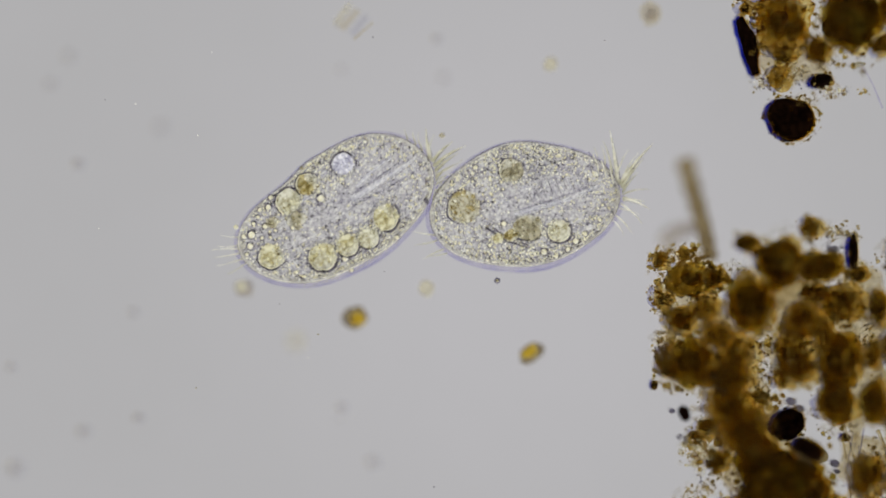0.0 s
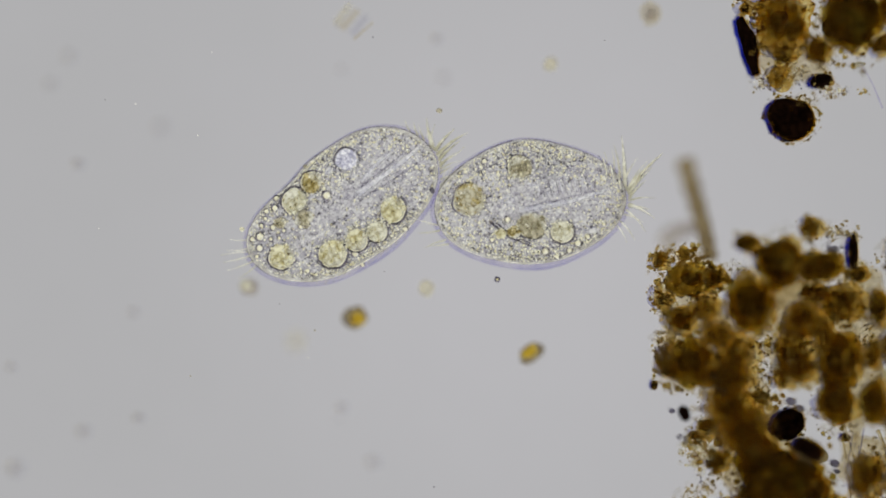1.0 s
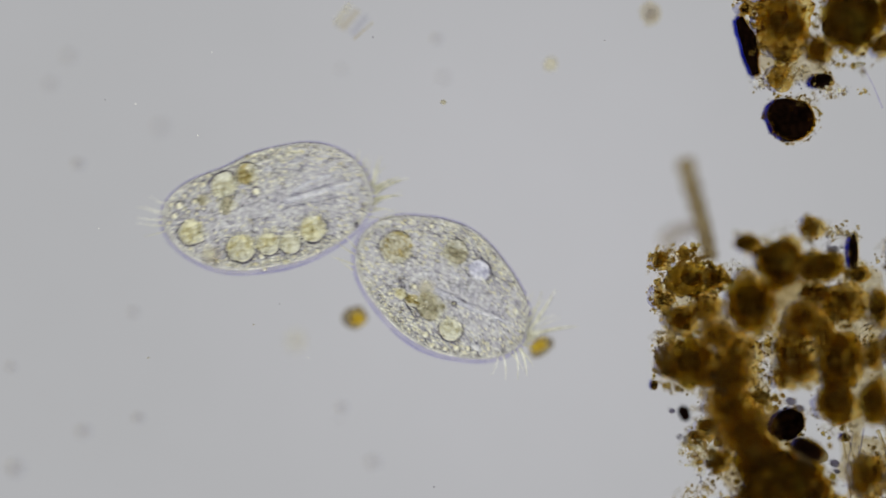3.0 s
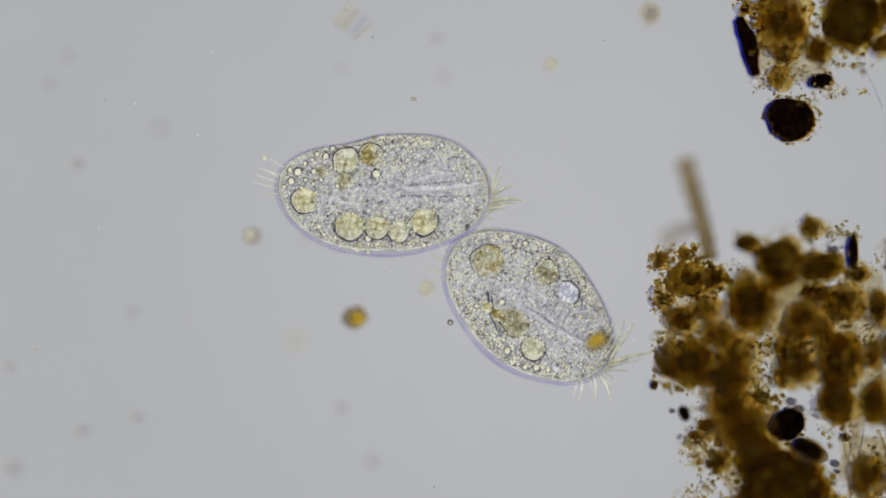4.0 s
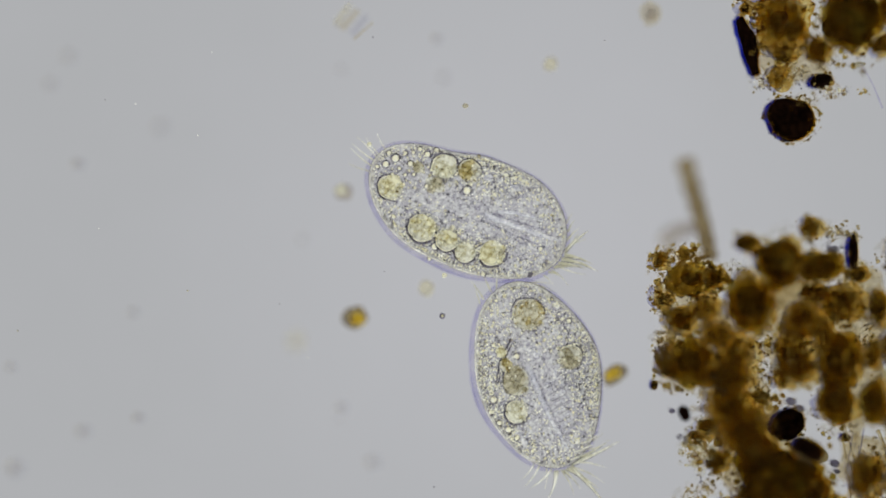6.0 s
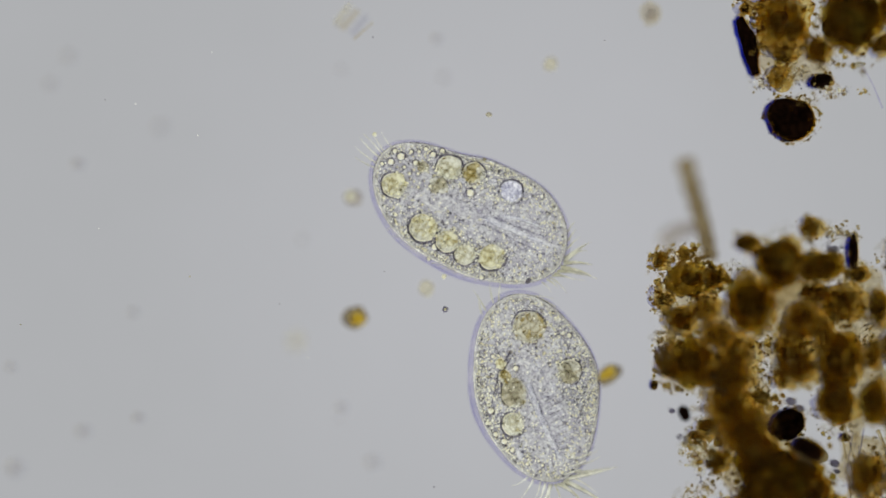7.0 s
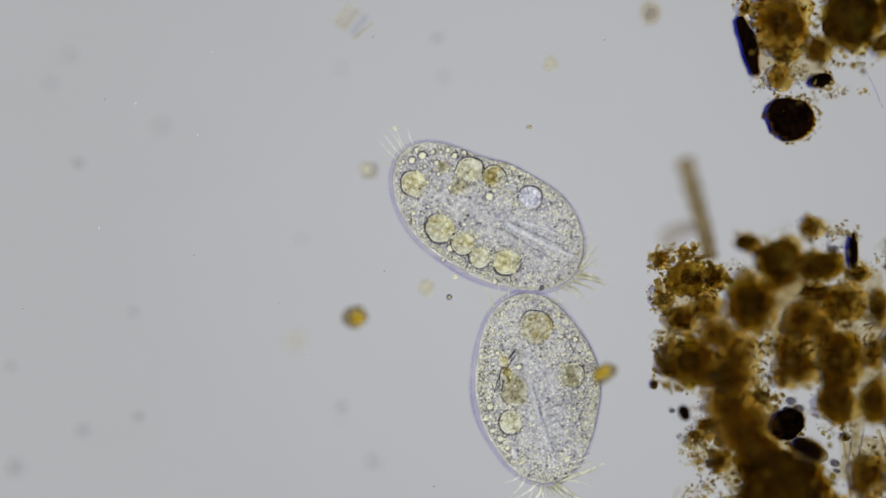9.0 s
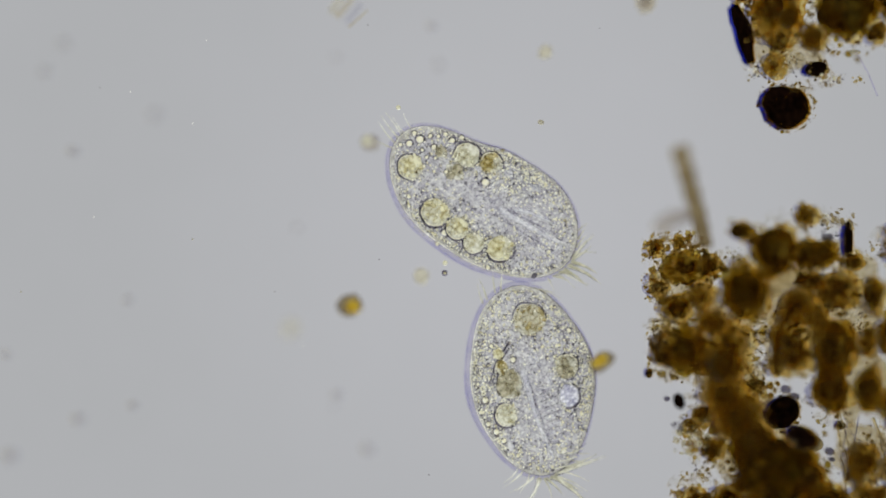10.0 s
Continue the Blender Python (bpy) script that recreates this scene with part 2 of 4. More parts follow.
# ---- the two ciliates ----
class Cell:
    """The body's plan: centre and heading at rest, and its outline, an ellipse that a few waves pull out of true."""

    def __init__(self, u, v, turn, long, wide, waves, thick):
        self.u, self.v, self.turn, self.waves, self.thick = u, v, radians(turn), waves, thick
        self.long, self.wide = long * STEP, wide * STEP

    def local(self, u, v):
        dx, dy = (u - self.u) * STEP, (self.v - v) * STEP
        c, s = math.cos(self.turn), math.sin(self.turn)
        return dx * c + dy * s, dy * c - dx * s

    def radius(self, a):
        w = self.waves
        pull = 1 + w[0] + sum(w[2 * k - 1] * math.cos(k * a) + w[2 * k] * math.sin(k * a) for k in range(1, len(w) // 2 + 1))
        return pull / math.hypot(math.cos(a) / self.long, math.sin(a) / self.wide)

    def top(self, x, y):
        s = math.hypot(x, y) / self.radius(math.atan2(y, x))
        return self.thick * math.sqrt(max(0.0, 1 - s * s))


def cell_body(cell, parent):
    bm = bmesh.new()
    n, m = 96, 18
    rows = []
    for i in range(1, m):
        phi = math.pi * i / m
        rows.append([bm.verts.new((cell.radius(a) * math.sin(phi) * math.cos(a), cell.radius(a) * math.sin(phi) * math.sin(a),
                                   cell.thick * math.cos(phi))) for a in (2 * math.pi * k / n for k in range(n))])
    north, south = bm.verts.new((0, 0, cell.thick)), bm.verts.new((0, 0, -cell.thick))
    for a, b in zip(rows, rows[1:]):
        for k in range(n):
            bm.faces.new((a[k], b[k], b[(k + 1) % n], a[(k + 1) % n]))
    for k in range(n):
        bm.faces.new((north, rows[0][k], rows[0][(k + 1) % n]))
        bm.faces.new((south, rows[-1][(k + 1) % n], rows[-1][k]))
    part("body", bm, CYTO, parent, "clear granular cytoplasm")

    def hoop(name, grow, wide, high, material, label, z=0.0, side=0.0):
        hb = bmesh.new()
        rs = []
        for i in range(n):
            a = 2 * math.pi * i / n
            wv = 1 + 0.25 * noise.noise(Vector((math.cos(a) * 3, math.sin(a) * 3, grow * 90)))
            lop = 1 + side * math.cos(a + math.pi / 2)
            wv *= lop
            rr = cell.radius(a) + grow * (lop if grow > 0 and side > 0 else 1)
            rs.append([hb.verts.new(((rr + wide * wv * math.cos(b)) * math.cos(a), (rr + wide * wv * math.cos(b)) * math.sin(a),
                                     z + high * math.sin(b))) for b in (2 * math.pi * k / 8 for k in range(8))])
        for i in range(n):
            a, b = rs[i], rs[(i + 1) % n]
            for k in range(8):
                hb.faces.new((a[k], a[(k + 1) % 8], b[(k + 1) % 8], b[k]))
        part(name, hb, material, parent, label)

    # bright band that refraction gives the cell's edge, painted as a pale hoop
    hoop("edge_light", -0.0115, 0.0115, 0.009, RIM, "cell edge with its bright band painted pale yellow", side=0.25)
    hoop("membrane", 0.0005, 0.0016, 0.004, LINE, "thin dark membrane", side=-0.5)
    # diffraction fringe outside the cell, painted as two tinted lilac hoops
    hoop("lilac_fringe", 0.006, 0.011, 0.006, HALO, "faint lilac light fringe painted round the cell, wider on one side", -0.05, side=0.55)
    hoop("fringe_edge", 0.016, 0.0035, 0.004, HALO, "faint lilac outer edge of the painted light fringe", -0.03, side=0.6)


def vacuole(cell, parent, u, v, r, material, label, name="food_vacuole", ry=None, wall=0.0042, wall_mat=None, seed=1, arc=1.0, start=0.0, lift=0.16):
    x, y = cell.local(u, v)
    r *= STEP
    ry = r if ry is None else ry * STEP
    z = cell.top(x, y) - min(r, ry) * lift
    rnd = random.Random(seed)
    white = material == WHITE
    bm = bmesh.new()
    blob(bm, 0, 0, 0, r, ry, min(r, ry) * 0.5, 3, 0.1, 11, 0, seed)
    ob = part(name, bm, WHITE if white else SAP, parent, label)
    ob.location = (x, y, z)

    def over(q, a, high=0.5):
        return r * q * math.cos(a), ry * q * math.sin(a), min(r, ry) * high * math.sqrt(max(0.0, 1 - q * q))

    if wall > 0.0015:
        bm = bmesh.new()
        ring(bm, 0, 0, 0.006, r * 1.05, ry * 1.05, wall * 1.15, 40, 6, 0.11, seed, 0, arc, start)
        part("wall", bm, wall_mat or WALL, ob, "thin dark outline")
        # light halo just inside the wall, painted as a pale arc
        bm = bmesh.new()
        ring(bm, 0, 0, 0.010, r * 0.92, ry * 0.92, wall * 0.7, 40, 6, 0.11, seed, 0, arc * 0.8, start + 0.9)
        part("painted_lit_rim", bm, PALE if not white else GROOVE, ob, "bright inner rim painted pale")
    if not white:
        # the food lies in the sap as one uneven lump, heaped to one side
        bm = bmesh.new()
        a = rnd.uniform(0, 6.28)
        blob(bm, 0.12 * r * math.cos(a), 0.12 * ry * math.sin(a), 0.003, r * 0.9, ry * 0.9, min(r, ry) * 0.46, 3, 0.2, 14, rnd.uniform(0, 3), seed + 40)
        part("food_ball", bm, material, ob)
        for k, (many, mat, small, large) in enumerate(((9, material, 2.2, 5.5), (9, PALE, 0.9, 2.2), (10, CRUMB, 0.6, 1.9))):
            spots = [(*over(math.sqrt(rnd.random()) * 0.95, rnd.uniform(0, 6.28), 0.56), STEP * rnd.uniform(small, large)) for _ in range(int(many * r * ry / (0.06 * 0.06)))]
            grains_part(("food_crumb", "pale_stippling", "stippling")[k], spots, mat, ob, "", True, seed + k)
    else:
        spots = [(*over(math.sqrt(rnd.random()) * 0.9, rnd.uniform(0, 6.28)), STEP * rnd.uniform(0.7, 1.8)) for _ in range(26)]
        grains_part("stippling", spots, GROOVE, ob, "", True, seed)
    return ob


def droplets(cell, parent, spots):
    for i, (u, v, r) in enumerate(spots):
        x, y = cell.local(u, v)
        r *= STEP
        # refraction is painted: a pale drop with a dark ring round it
        bm = bmesh.new()
        blob(bm, 0, 0, 0.001, r, r, r * 0.7, 2, 0.15, 60, 0, i)
        ob = part("oil_droplet", bm, DROP, parent, "bright yellowish droplet")
        ob.location = (x, y, cell.top(x, y) + 0.002)
        bm = bmesh.new()
        ring(bm, 0, 0, 0.0, r * 1.18, r * 1.18, r * 0.3, 18, 5, 0.12, i)
        part("rim", bm, DROPRIM, ob)


def granules(cell, parent, seed, count_dark, count_pale, keep=None):
    rnd = random.Random(seed)

    def spots(count, lo, hi, edge):
        res = []
        while len(res) < count:
            a = rnd.uniform(0, 2 * math.pi)
            s = rnd.uniform(0, 1) ** edge
            if s > 0.965:
                continue
            x, y = s * cell.radius(a) * math.cos(a), s * cell.radius(a) * math.sin(a)
            if keep and not keep(x, y, rnd):
                continue
            z = cell.top(x, y) * rnd.choice((1.0, 1.0, 0.98, 0.9)) + 0.001
            res.append((x, y, z, rnd.uniform(lo, hi) * STEP * (1.0 if rnd.random() < 0.85 else 1.5)))
        return res

    # larger granules with refraction painted in, bright over an offset dark grain, thickest near the edge and at the
    # rear
    big = []
    while len(big) < 210:
        a, q = rnd.uniform(0, 2 * math.pi), rnd.random() ** 0.3 * 0.94
        if rnd.random() > 0.35 + 0.65 * max(0.0, -math.cos(a)) and q < 0.8:
            continue
        x, y = q * cell.radius(a) * math.cos(a), q * cell.radius(a) * math.sin(a)
        big.append((x, y, cell.top(x, y) + 0.002, STEP * rnd.uniform(1.3, 3.2)))
    grains_part("dark_edge_stippling", [(x - 0.0008, y - 0.001, z - 0.004, r * 1.35) for x, y, z, r in big], DROPRIM, parent, "dark refraction edges painted under the larger granules", True, seed + 2)
    grains_part("bright_stippling", big, DROP, parent, "larger bright yellowish granules", True, seed + 3)
    grains_part("dark_stippling", spots(count_dark, 0.6, 1.9, 0.44), DARK, parent, "fine dark granules", True, seed)
    grains_part("pale_stippling", spots(count_pale, 0.7, 1.9, 0.34), PALE, parent, "fine pale yellow granules", True, seed + 1)


def smears(cell, parent, seed, count):
    """Cloudy darker and paler patches that lie in the cytoplasm."""
    rnd = random.Random(seed)
    for i in range(count):
        a, q = rnd.uniform(0, 6.28), math.sqrt(rnd.random()) * 0.86
        x, y = q * cell.radius(a) * math.cos(a), q * cell.radius(a) * math.sin(a)
        bm = bmesh.new()
        blob(bm, 0, 0, 0, rnd.uniform(0.015, 0.045), rnd.uniform(0.01, 0.022), 0.006, 2, 0.5, 40, rnd.uniform(-0.5, 0.5), i)
        ob = part("cloudy_patch", bm, SHADE if i % 3 else GROOVE, parent)
        ob.location = (x, y, cell.top(x, y) - 0.002)


def streak(cell, parent, name, pts, r0, r1, material, label="", lift=0.0):
    bm = bmesh.new()
    way = []
    n = 10
    for i in range(n + 1):
        f = i / n * (len(pts) - 1)
        k = min(int(f), len(pts) - 2)
        f -= k
        u, v = (pts[k][j] * (1 - f) + pts[k + 1][j] * f for j in (0, 1))
        x, y = cell.local(u, v)
        way.append((x, y, cell.top(x, y) + lift))
    tube(bm, way, [STEP * (r0 + (r1 - r0) * i / n) for i in range(n + 1)], 6, 0.5)
    return part(name, bm, material, parent, label)


def cirrus(cell, parent, u0, v0, u1, v1, r=2.2, bend=0.12, z=-0.01, drop=0.0, name="cirrus", material=None, label=""):
    """A tapered, slightly bent hair that turns about its root."""
    x0, y0 = cell.local(u0, v0)
    x1, y1 = cell.local(u1, v1)
    d = Vector((x1 - x0, y1 - y0, drop)) * 1.08
    side = Vector((-d.y, d.x, 0))
    pts, rad = [], []
    for i in range(8):
        f = i / 7
        pts.append(d * f + side * (0.55 * bend * math.sin(f * math.pi)))
        rad.append(STEP * max(1.3 * r * (1 - f) ** 0.75, 0.4))
    bm = bmesh.new()
    tube(bm, pts, rad, 6)
    ob = part(name, bm, material or HAIR, parent, label)
    ob.location = (x0, y0, z)
    if r > 1.7:
        # shade along one side of a stout cirrus, painted as a thin dark tube
        bm = bmesh.new()
        away = side.normalized()
        tube(bm, [p - away * (q * 1.05) - Vector((0, 0, 0.003)) for p, q in zip(pts[:-1], rad)], [max(0.3 * q, 0.0012) for q in rad[:-1]], 5)
        part("flank", bm, LINE, ob, "painted shade along one flank")
    return ob


WEST = Cell(606, 363, 26, 186, 106, (-0.012, 0.027, -0.046, 0.01, 0.102, -0.021, -0.002, -0.002, 0.007, -0.011, 0.005, 0.003, -0.01), 0.062)
EAST = Cell(940, 360, 2, 173, 110, (-0.022, -0.012, 0.018, -0.011, 0.011, 0.003, -0.011, 0.015, 0.014), 0.062)


def ciliate_west():
    c = WEST
    ob = base("ciliate", stage(c.u, c.v, SWIM), "clear oval ciliate full of round yellow vacuoles, joined to another", "ciliate", "joined ciliates")
    cell_body(c, ob)
    pulsing = vacuole(c, ob, 614, 284, 21, WHITE, "white pulsing vacuole", "pulsing_vacuole", seed=2, wall=0.0042, wall_mat=WALL)
    vacuole(c, ob, 553, 324, 22, AMBER, "amber brown food vacuole", ry=20, seed=33, wall=0.0024)
    vacuole(c, ob, 523, 358, 24, CLEARFOOD, "pale yellow food vacuole", seed=4, wall=0.0048)
    vacuole(c, ob, 695, 371, 24, FOOD, "pale yellow food vacuole", seed=5, wall=0.0046)
    vacuole(c, ob, 667, 409, 20, CLEARFOOD, "pale yellow food vacuole", seed=6, wall=0.0032)
    vacuole(c, ob, 631, 425, 21, FOOD, "olive food vacuole", seed=7, wall=0.0036)
    vacuole(c, ob, 589, 449, 26, FOOD, "yellow food vacuole with a dark outline", seed=8, wall=0.0056)
    vacuole(c, ob, 500, 455, 25, FOOD, "yellow food vacuole", ry=22, seed=9, wall=0.003)
    vacuole(c, ob, 540, 388, 20, GREYFOOD, "dull brownish patch", "food_remnant", ry=12, seed=10, wall=0.0008)
    vacuole(c, ob, 498, 395, 13, GREYFOOD, "dull brownish patch", "food_remnant", ry=10, seed=11, wall=0.0008)
    droplets(c, ob, [(579, 347, 6.5), (490, 352, 4.5), (487, 369, 5), (472, 375, 4), (461, 420, 6.5), (460, 440, 5.5), (484, 403, 4.5), (480, 424, 3.2),
                     (463, 400, 3.4), (447, 424, 4), (470, 388, 3.2), (503, 409, 3.2), (629, 449, 6), (718, 406, 4), (513, 340, 3.2), (495, 422, 3),
                     (545, 480, 3.5), (560, 487, 3), (455, 455, 3.4), (642, 470, 3.2), (533, 402, 3.6)])
    streak(c, ob, "membranelle_band", [(632, 346), (670, 318), (716, 284), (742, 262)], 6, 3.5, GROOVE, "pale furrow edge", 0.003)
    streak(c, ob, "furrow", [(645, 350), (690, 323), (738, 290)], 2.2, 1.4, FOLD, "grey furrow", 0.002)
    streak(c, ob, "furrow", [(636, 334), (672, 306), (712, 274)], 2.2, 1.4, FOLD, "grey furrow", 0.002)
    streak(c, ob, "membranelle_band", [(640, 322), (662, 296), (696, 266)], 4.5, 2.5, GROOVE, "pale furrow edge", 0.003)
    for i in range(9):
        streak(c, ob, "collar_rib", [(668 + i * 10, 246 + i * 3), (678 + i * 9, 262 + i * 3), (682 + i * 8, 284 + i * 3)], 1.1, 0.6, GROOVE if i % 2 else SHADE)

    def keep(x, y, rnd):
        gx, gy = c.local(690, 300)
        return math.hypot((x - gx) / 0.14, (y - gy) / 0.05) > 1 or rnd.random() < 0.35

    smears(c, ob, 3, 10)
    granules(c, ob, 11, 1350, 2800, keep)
    hairs = []
    for row in ((765, 262, 756, 212, 2.6, 0.06), (768, 266, 757, 226, 2, -0.06), (770, 268, 802, 232, 2.8, 0.1), (773, 276, 824, 238, 3.0, 0.1),
                (776, 285, 812, 252, 2.4, 0.08), (778, 296, 806, 272, 2.0, 0.1), (740, 240, 733, 218, 1.4, 0.1), (752, 249, 742, 222, 1.4, 0.1),
                (779, 308, 800, 296, 1.5, 0.1), (776, 290, 820, 262, 1.2, -0.1), (778, 302, 814, 286, 1.1, 0.14), (762, 258, 770, 222, 1.2, 0.1),
                (726, 233, 718, 214, 1.0, 0.12), (779, 318, 802, 312, 1.0, 0.1)):
        hairs.append(cirrus(c, ob, *row, label="pale stiff cirrus"))
    tails = []
    for row in ((446, 452, 398, 464, 1.2, 0.05), (442, 446, 394, 452, 1.0, -0.05), (450, 462, 406, 478, 1.1, 0.05), (454, 470, 424, 492, 0.9, 0.05),
                (438, 425, 408, 424, 0.8, 0.1), (440, 440, 404, 444, 0.9, 0.08)):
        tails.append(cirrus(c, ob, *row, name="caudal_cirrus", label="fine trailing hair"))
    rnd = random.Random(5)
    for i in range(34):
        a = -2.35 + i * 0.05
        x, y = c.radius(a) * math.cos(a), c.radius(a) * math.sin(a)
        cs, sn = math.cos(c.turn), math.sin(c.turn)
        u, v = c.u + (x * cs - y * sn) / STEP, c.v - (x * sn + y * cs) / STEP
        cirrus(c, ob, u, v, u + rnd.uniform(-6, 2), v + rnd.uniform(6, 10), 0.35, 0.1, name="cilium", material=WISP)
    bm = bmesh.new()
    blob(bm, 0, 0, 0, 0.011, 0.016, 0.012, 2, 0.3, 60)
    k = part("clinging_grain", bm, WALL, ob, "dark grain at the seam")
    x, y = c.local(765, 338)
    k.location = (x, y, 0.03)
    for u, v, r in ((540, 295, 4),):
        bm = bmesh.new()
        blob(bm, 0, 0, 0, r * STEP, r * STEP, r * STEP * 0.8, 1, 0.25, 60)
        k = part("clinging_grain", bm, GREYFOOD, ob)
        x, y = c.local(u, v)
        k.location = (x, y, 0.02)
    return ob, hairs, tails, pulsing


def ciliate_east():
    c = EAST
    ob = base("ciliate", stage(c.u, c.v, SWIM), "clear oval ciliate with large amber vacuole and a ribbed mouth furrow", "ciliate", "joined ciliates")
    cell_body(c, ob)
    vacuole(c, ob, 831, 354, 30, AMBER, "large amber brown food vacuole", seed=21, wall=0.0022)
    vacuole(c, ob, 919, 297, 22, GREYFOOD, "dull yellowish food vacuole", seed=22, wall=0.0024)
    vacuole(c, ob, 994, 410, 21, CLEARFOOD, "pale round vacuole with a dark outline", seed=23, wall=0.0048)
    vacuole(c, ob, 940, 399, 28, GREYFOOD, "grey brown food vacuole", ry=23, seed=24, wall=0.0022)
    vacuole(c, ob, 908, 412, 14, AMBER, "brown food remnant", "food_remnant", ry=11, seed=25, wall=0.001)
    vacuole(c, ob, 886, 412, 11, FOOD, "yellow food remnant", "food_remnant", ry=10, seed=26, wall=0.001)
    pulsing = vacuole(c, ob, 971, 298, 22, WHITE, "white pulsing vacuole", "pulsing_vacuole", ry=19, seed=27, wall=0.0042)
    droplets(c, ob, [(1022, 431, 5.5), (1007, 444, 4.5), (857, 286, 4.5), (1068, 398, 3.4), (964, 445, 5.5), (870, 425, 3.6), (900, 316, 2.6), (898, 389, 5), (850, 310, 2.6), (1040, 420, 4), (985, 455, 4), (1075, 372, 3)])
    # ribs of the mouth furrow
    for i in range(17):
        u = 945 + i * 6.4
        streak(c, ob, "membranelle", [(u + 6, 352 - i * 1.1), (u + 1, 334 - i * 1.2), (u - 2, 318 - i * 0.4)], 1.3 if i % 2 else 0.6, 0.5, GROOVE if i % 2 else LINE, lift=0.001)
    streak(c, ob, "membranelle_band", [(918, 374), (960, 366), (1010, 358), (1076, 336)], 6, 3, GROOVE, "bright furrow edge", 0.003)
    streak(c, ob, "furrow", [(935, 366), (985, 356), (1050, 338)], 2.2, 1.2, FOLD, "grey furrow", 0.002)
    streak(c, ob, "membranelle_band", [(1040, 360), (1052, 346), (1066, 338)], 3, 2, GROOVE, "bright furrow edge")
    streak(c, ob, "needle", [(866, 393), (901, 421), (950, 440)], 1.5, 0.9, WALL, "thin dark needle", 0.004)
    streak(c, ob, "needle", [(876, 394), (908, 418), (938, 431)], 1.1, 0.6, WALL, "thin dark needle", 0.004)
    for i in range(6):
        streak(c, ob, "collar_rib", [(1060 + i * 7, 275 + i * 6), (1066 + i * 6, 292 + i * 6), (1068 + i * 6, 312 + i * 5)], 1.3, 0.7, RIM if i % 2 else SHADE)

    def keep(x, y, rnd):
        gx, gy = c.local(990, 335)
        return math.hypot((x - gx) / 0.15, (y - gy) / 0.06) > 1 or rnd.random() < 0.3

    smears(c, ob, 4, 10)
    granules(c, ob, 31, 1350, 2800, keep)
    hairs = []
    for row in ((1106, 336, 1101, 248, 3.4, -0.03), (1098, 318, 1088, 262, 1.8, -0.06), (1110, 338, 1170, 276, 3.4, 0.06), (1112, 345, 1152, 300, 2.4, 0.06),
                (1113, 352, 1142, 322, 1.8, 0.08), (1112, 362, 1156, 386, 2.4, 0.1), (1108, 372, 1140, 408, 1.6, 0.1), (1112, 366, 1148, 372, 1.8, 0.1),
                (1098, 392, 1122, 424, 1.3, 0.08), (1086, 304, 1084, 270, 1.2, -0.1), (1104, 328, 1128, 282, 1.4, 0.1), (1112, 356, 1158, 352, 1.2, 0.12),
                (1104, 380, 1136, 394, 1.1, 0.1), (1092, 400, 1108, 428, 1.0, 0.1), (1074, 296, 1070, 270, 1.0, -0.1), (1109, 340, 1146, 288, 1.3, 0.1)):
        hairs.append(cirrus(c, ob, *row, label="pale stiff cirrus"))
    tails = []
    for row in ((775, 398, 738, 388, 1.2, 0.05), (778, 408, 740, 412, 1.2, 0.05), (788, 424, 752, 438, 1.2, -0.05), (794, 432, 760, 434, 1.0, 0.05),
                (780, 330, 800, 300, 1.0, 0.05), (776, 340, 788, 304, 1.0, 0.05), (785, 322, 812, 296, 1.0, 0.05)):
        tails.append(cirrus(c, ob, *row, name="caudal_cirrus", label="fine trailing hair"))
    return ob, hairs, tails, pulsing


west, west_hairs, west_tails, west_pulse = ciliate_west()
east, east_hairs, east_tails, east_pulse = ciliate_east()


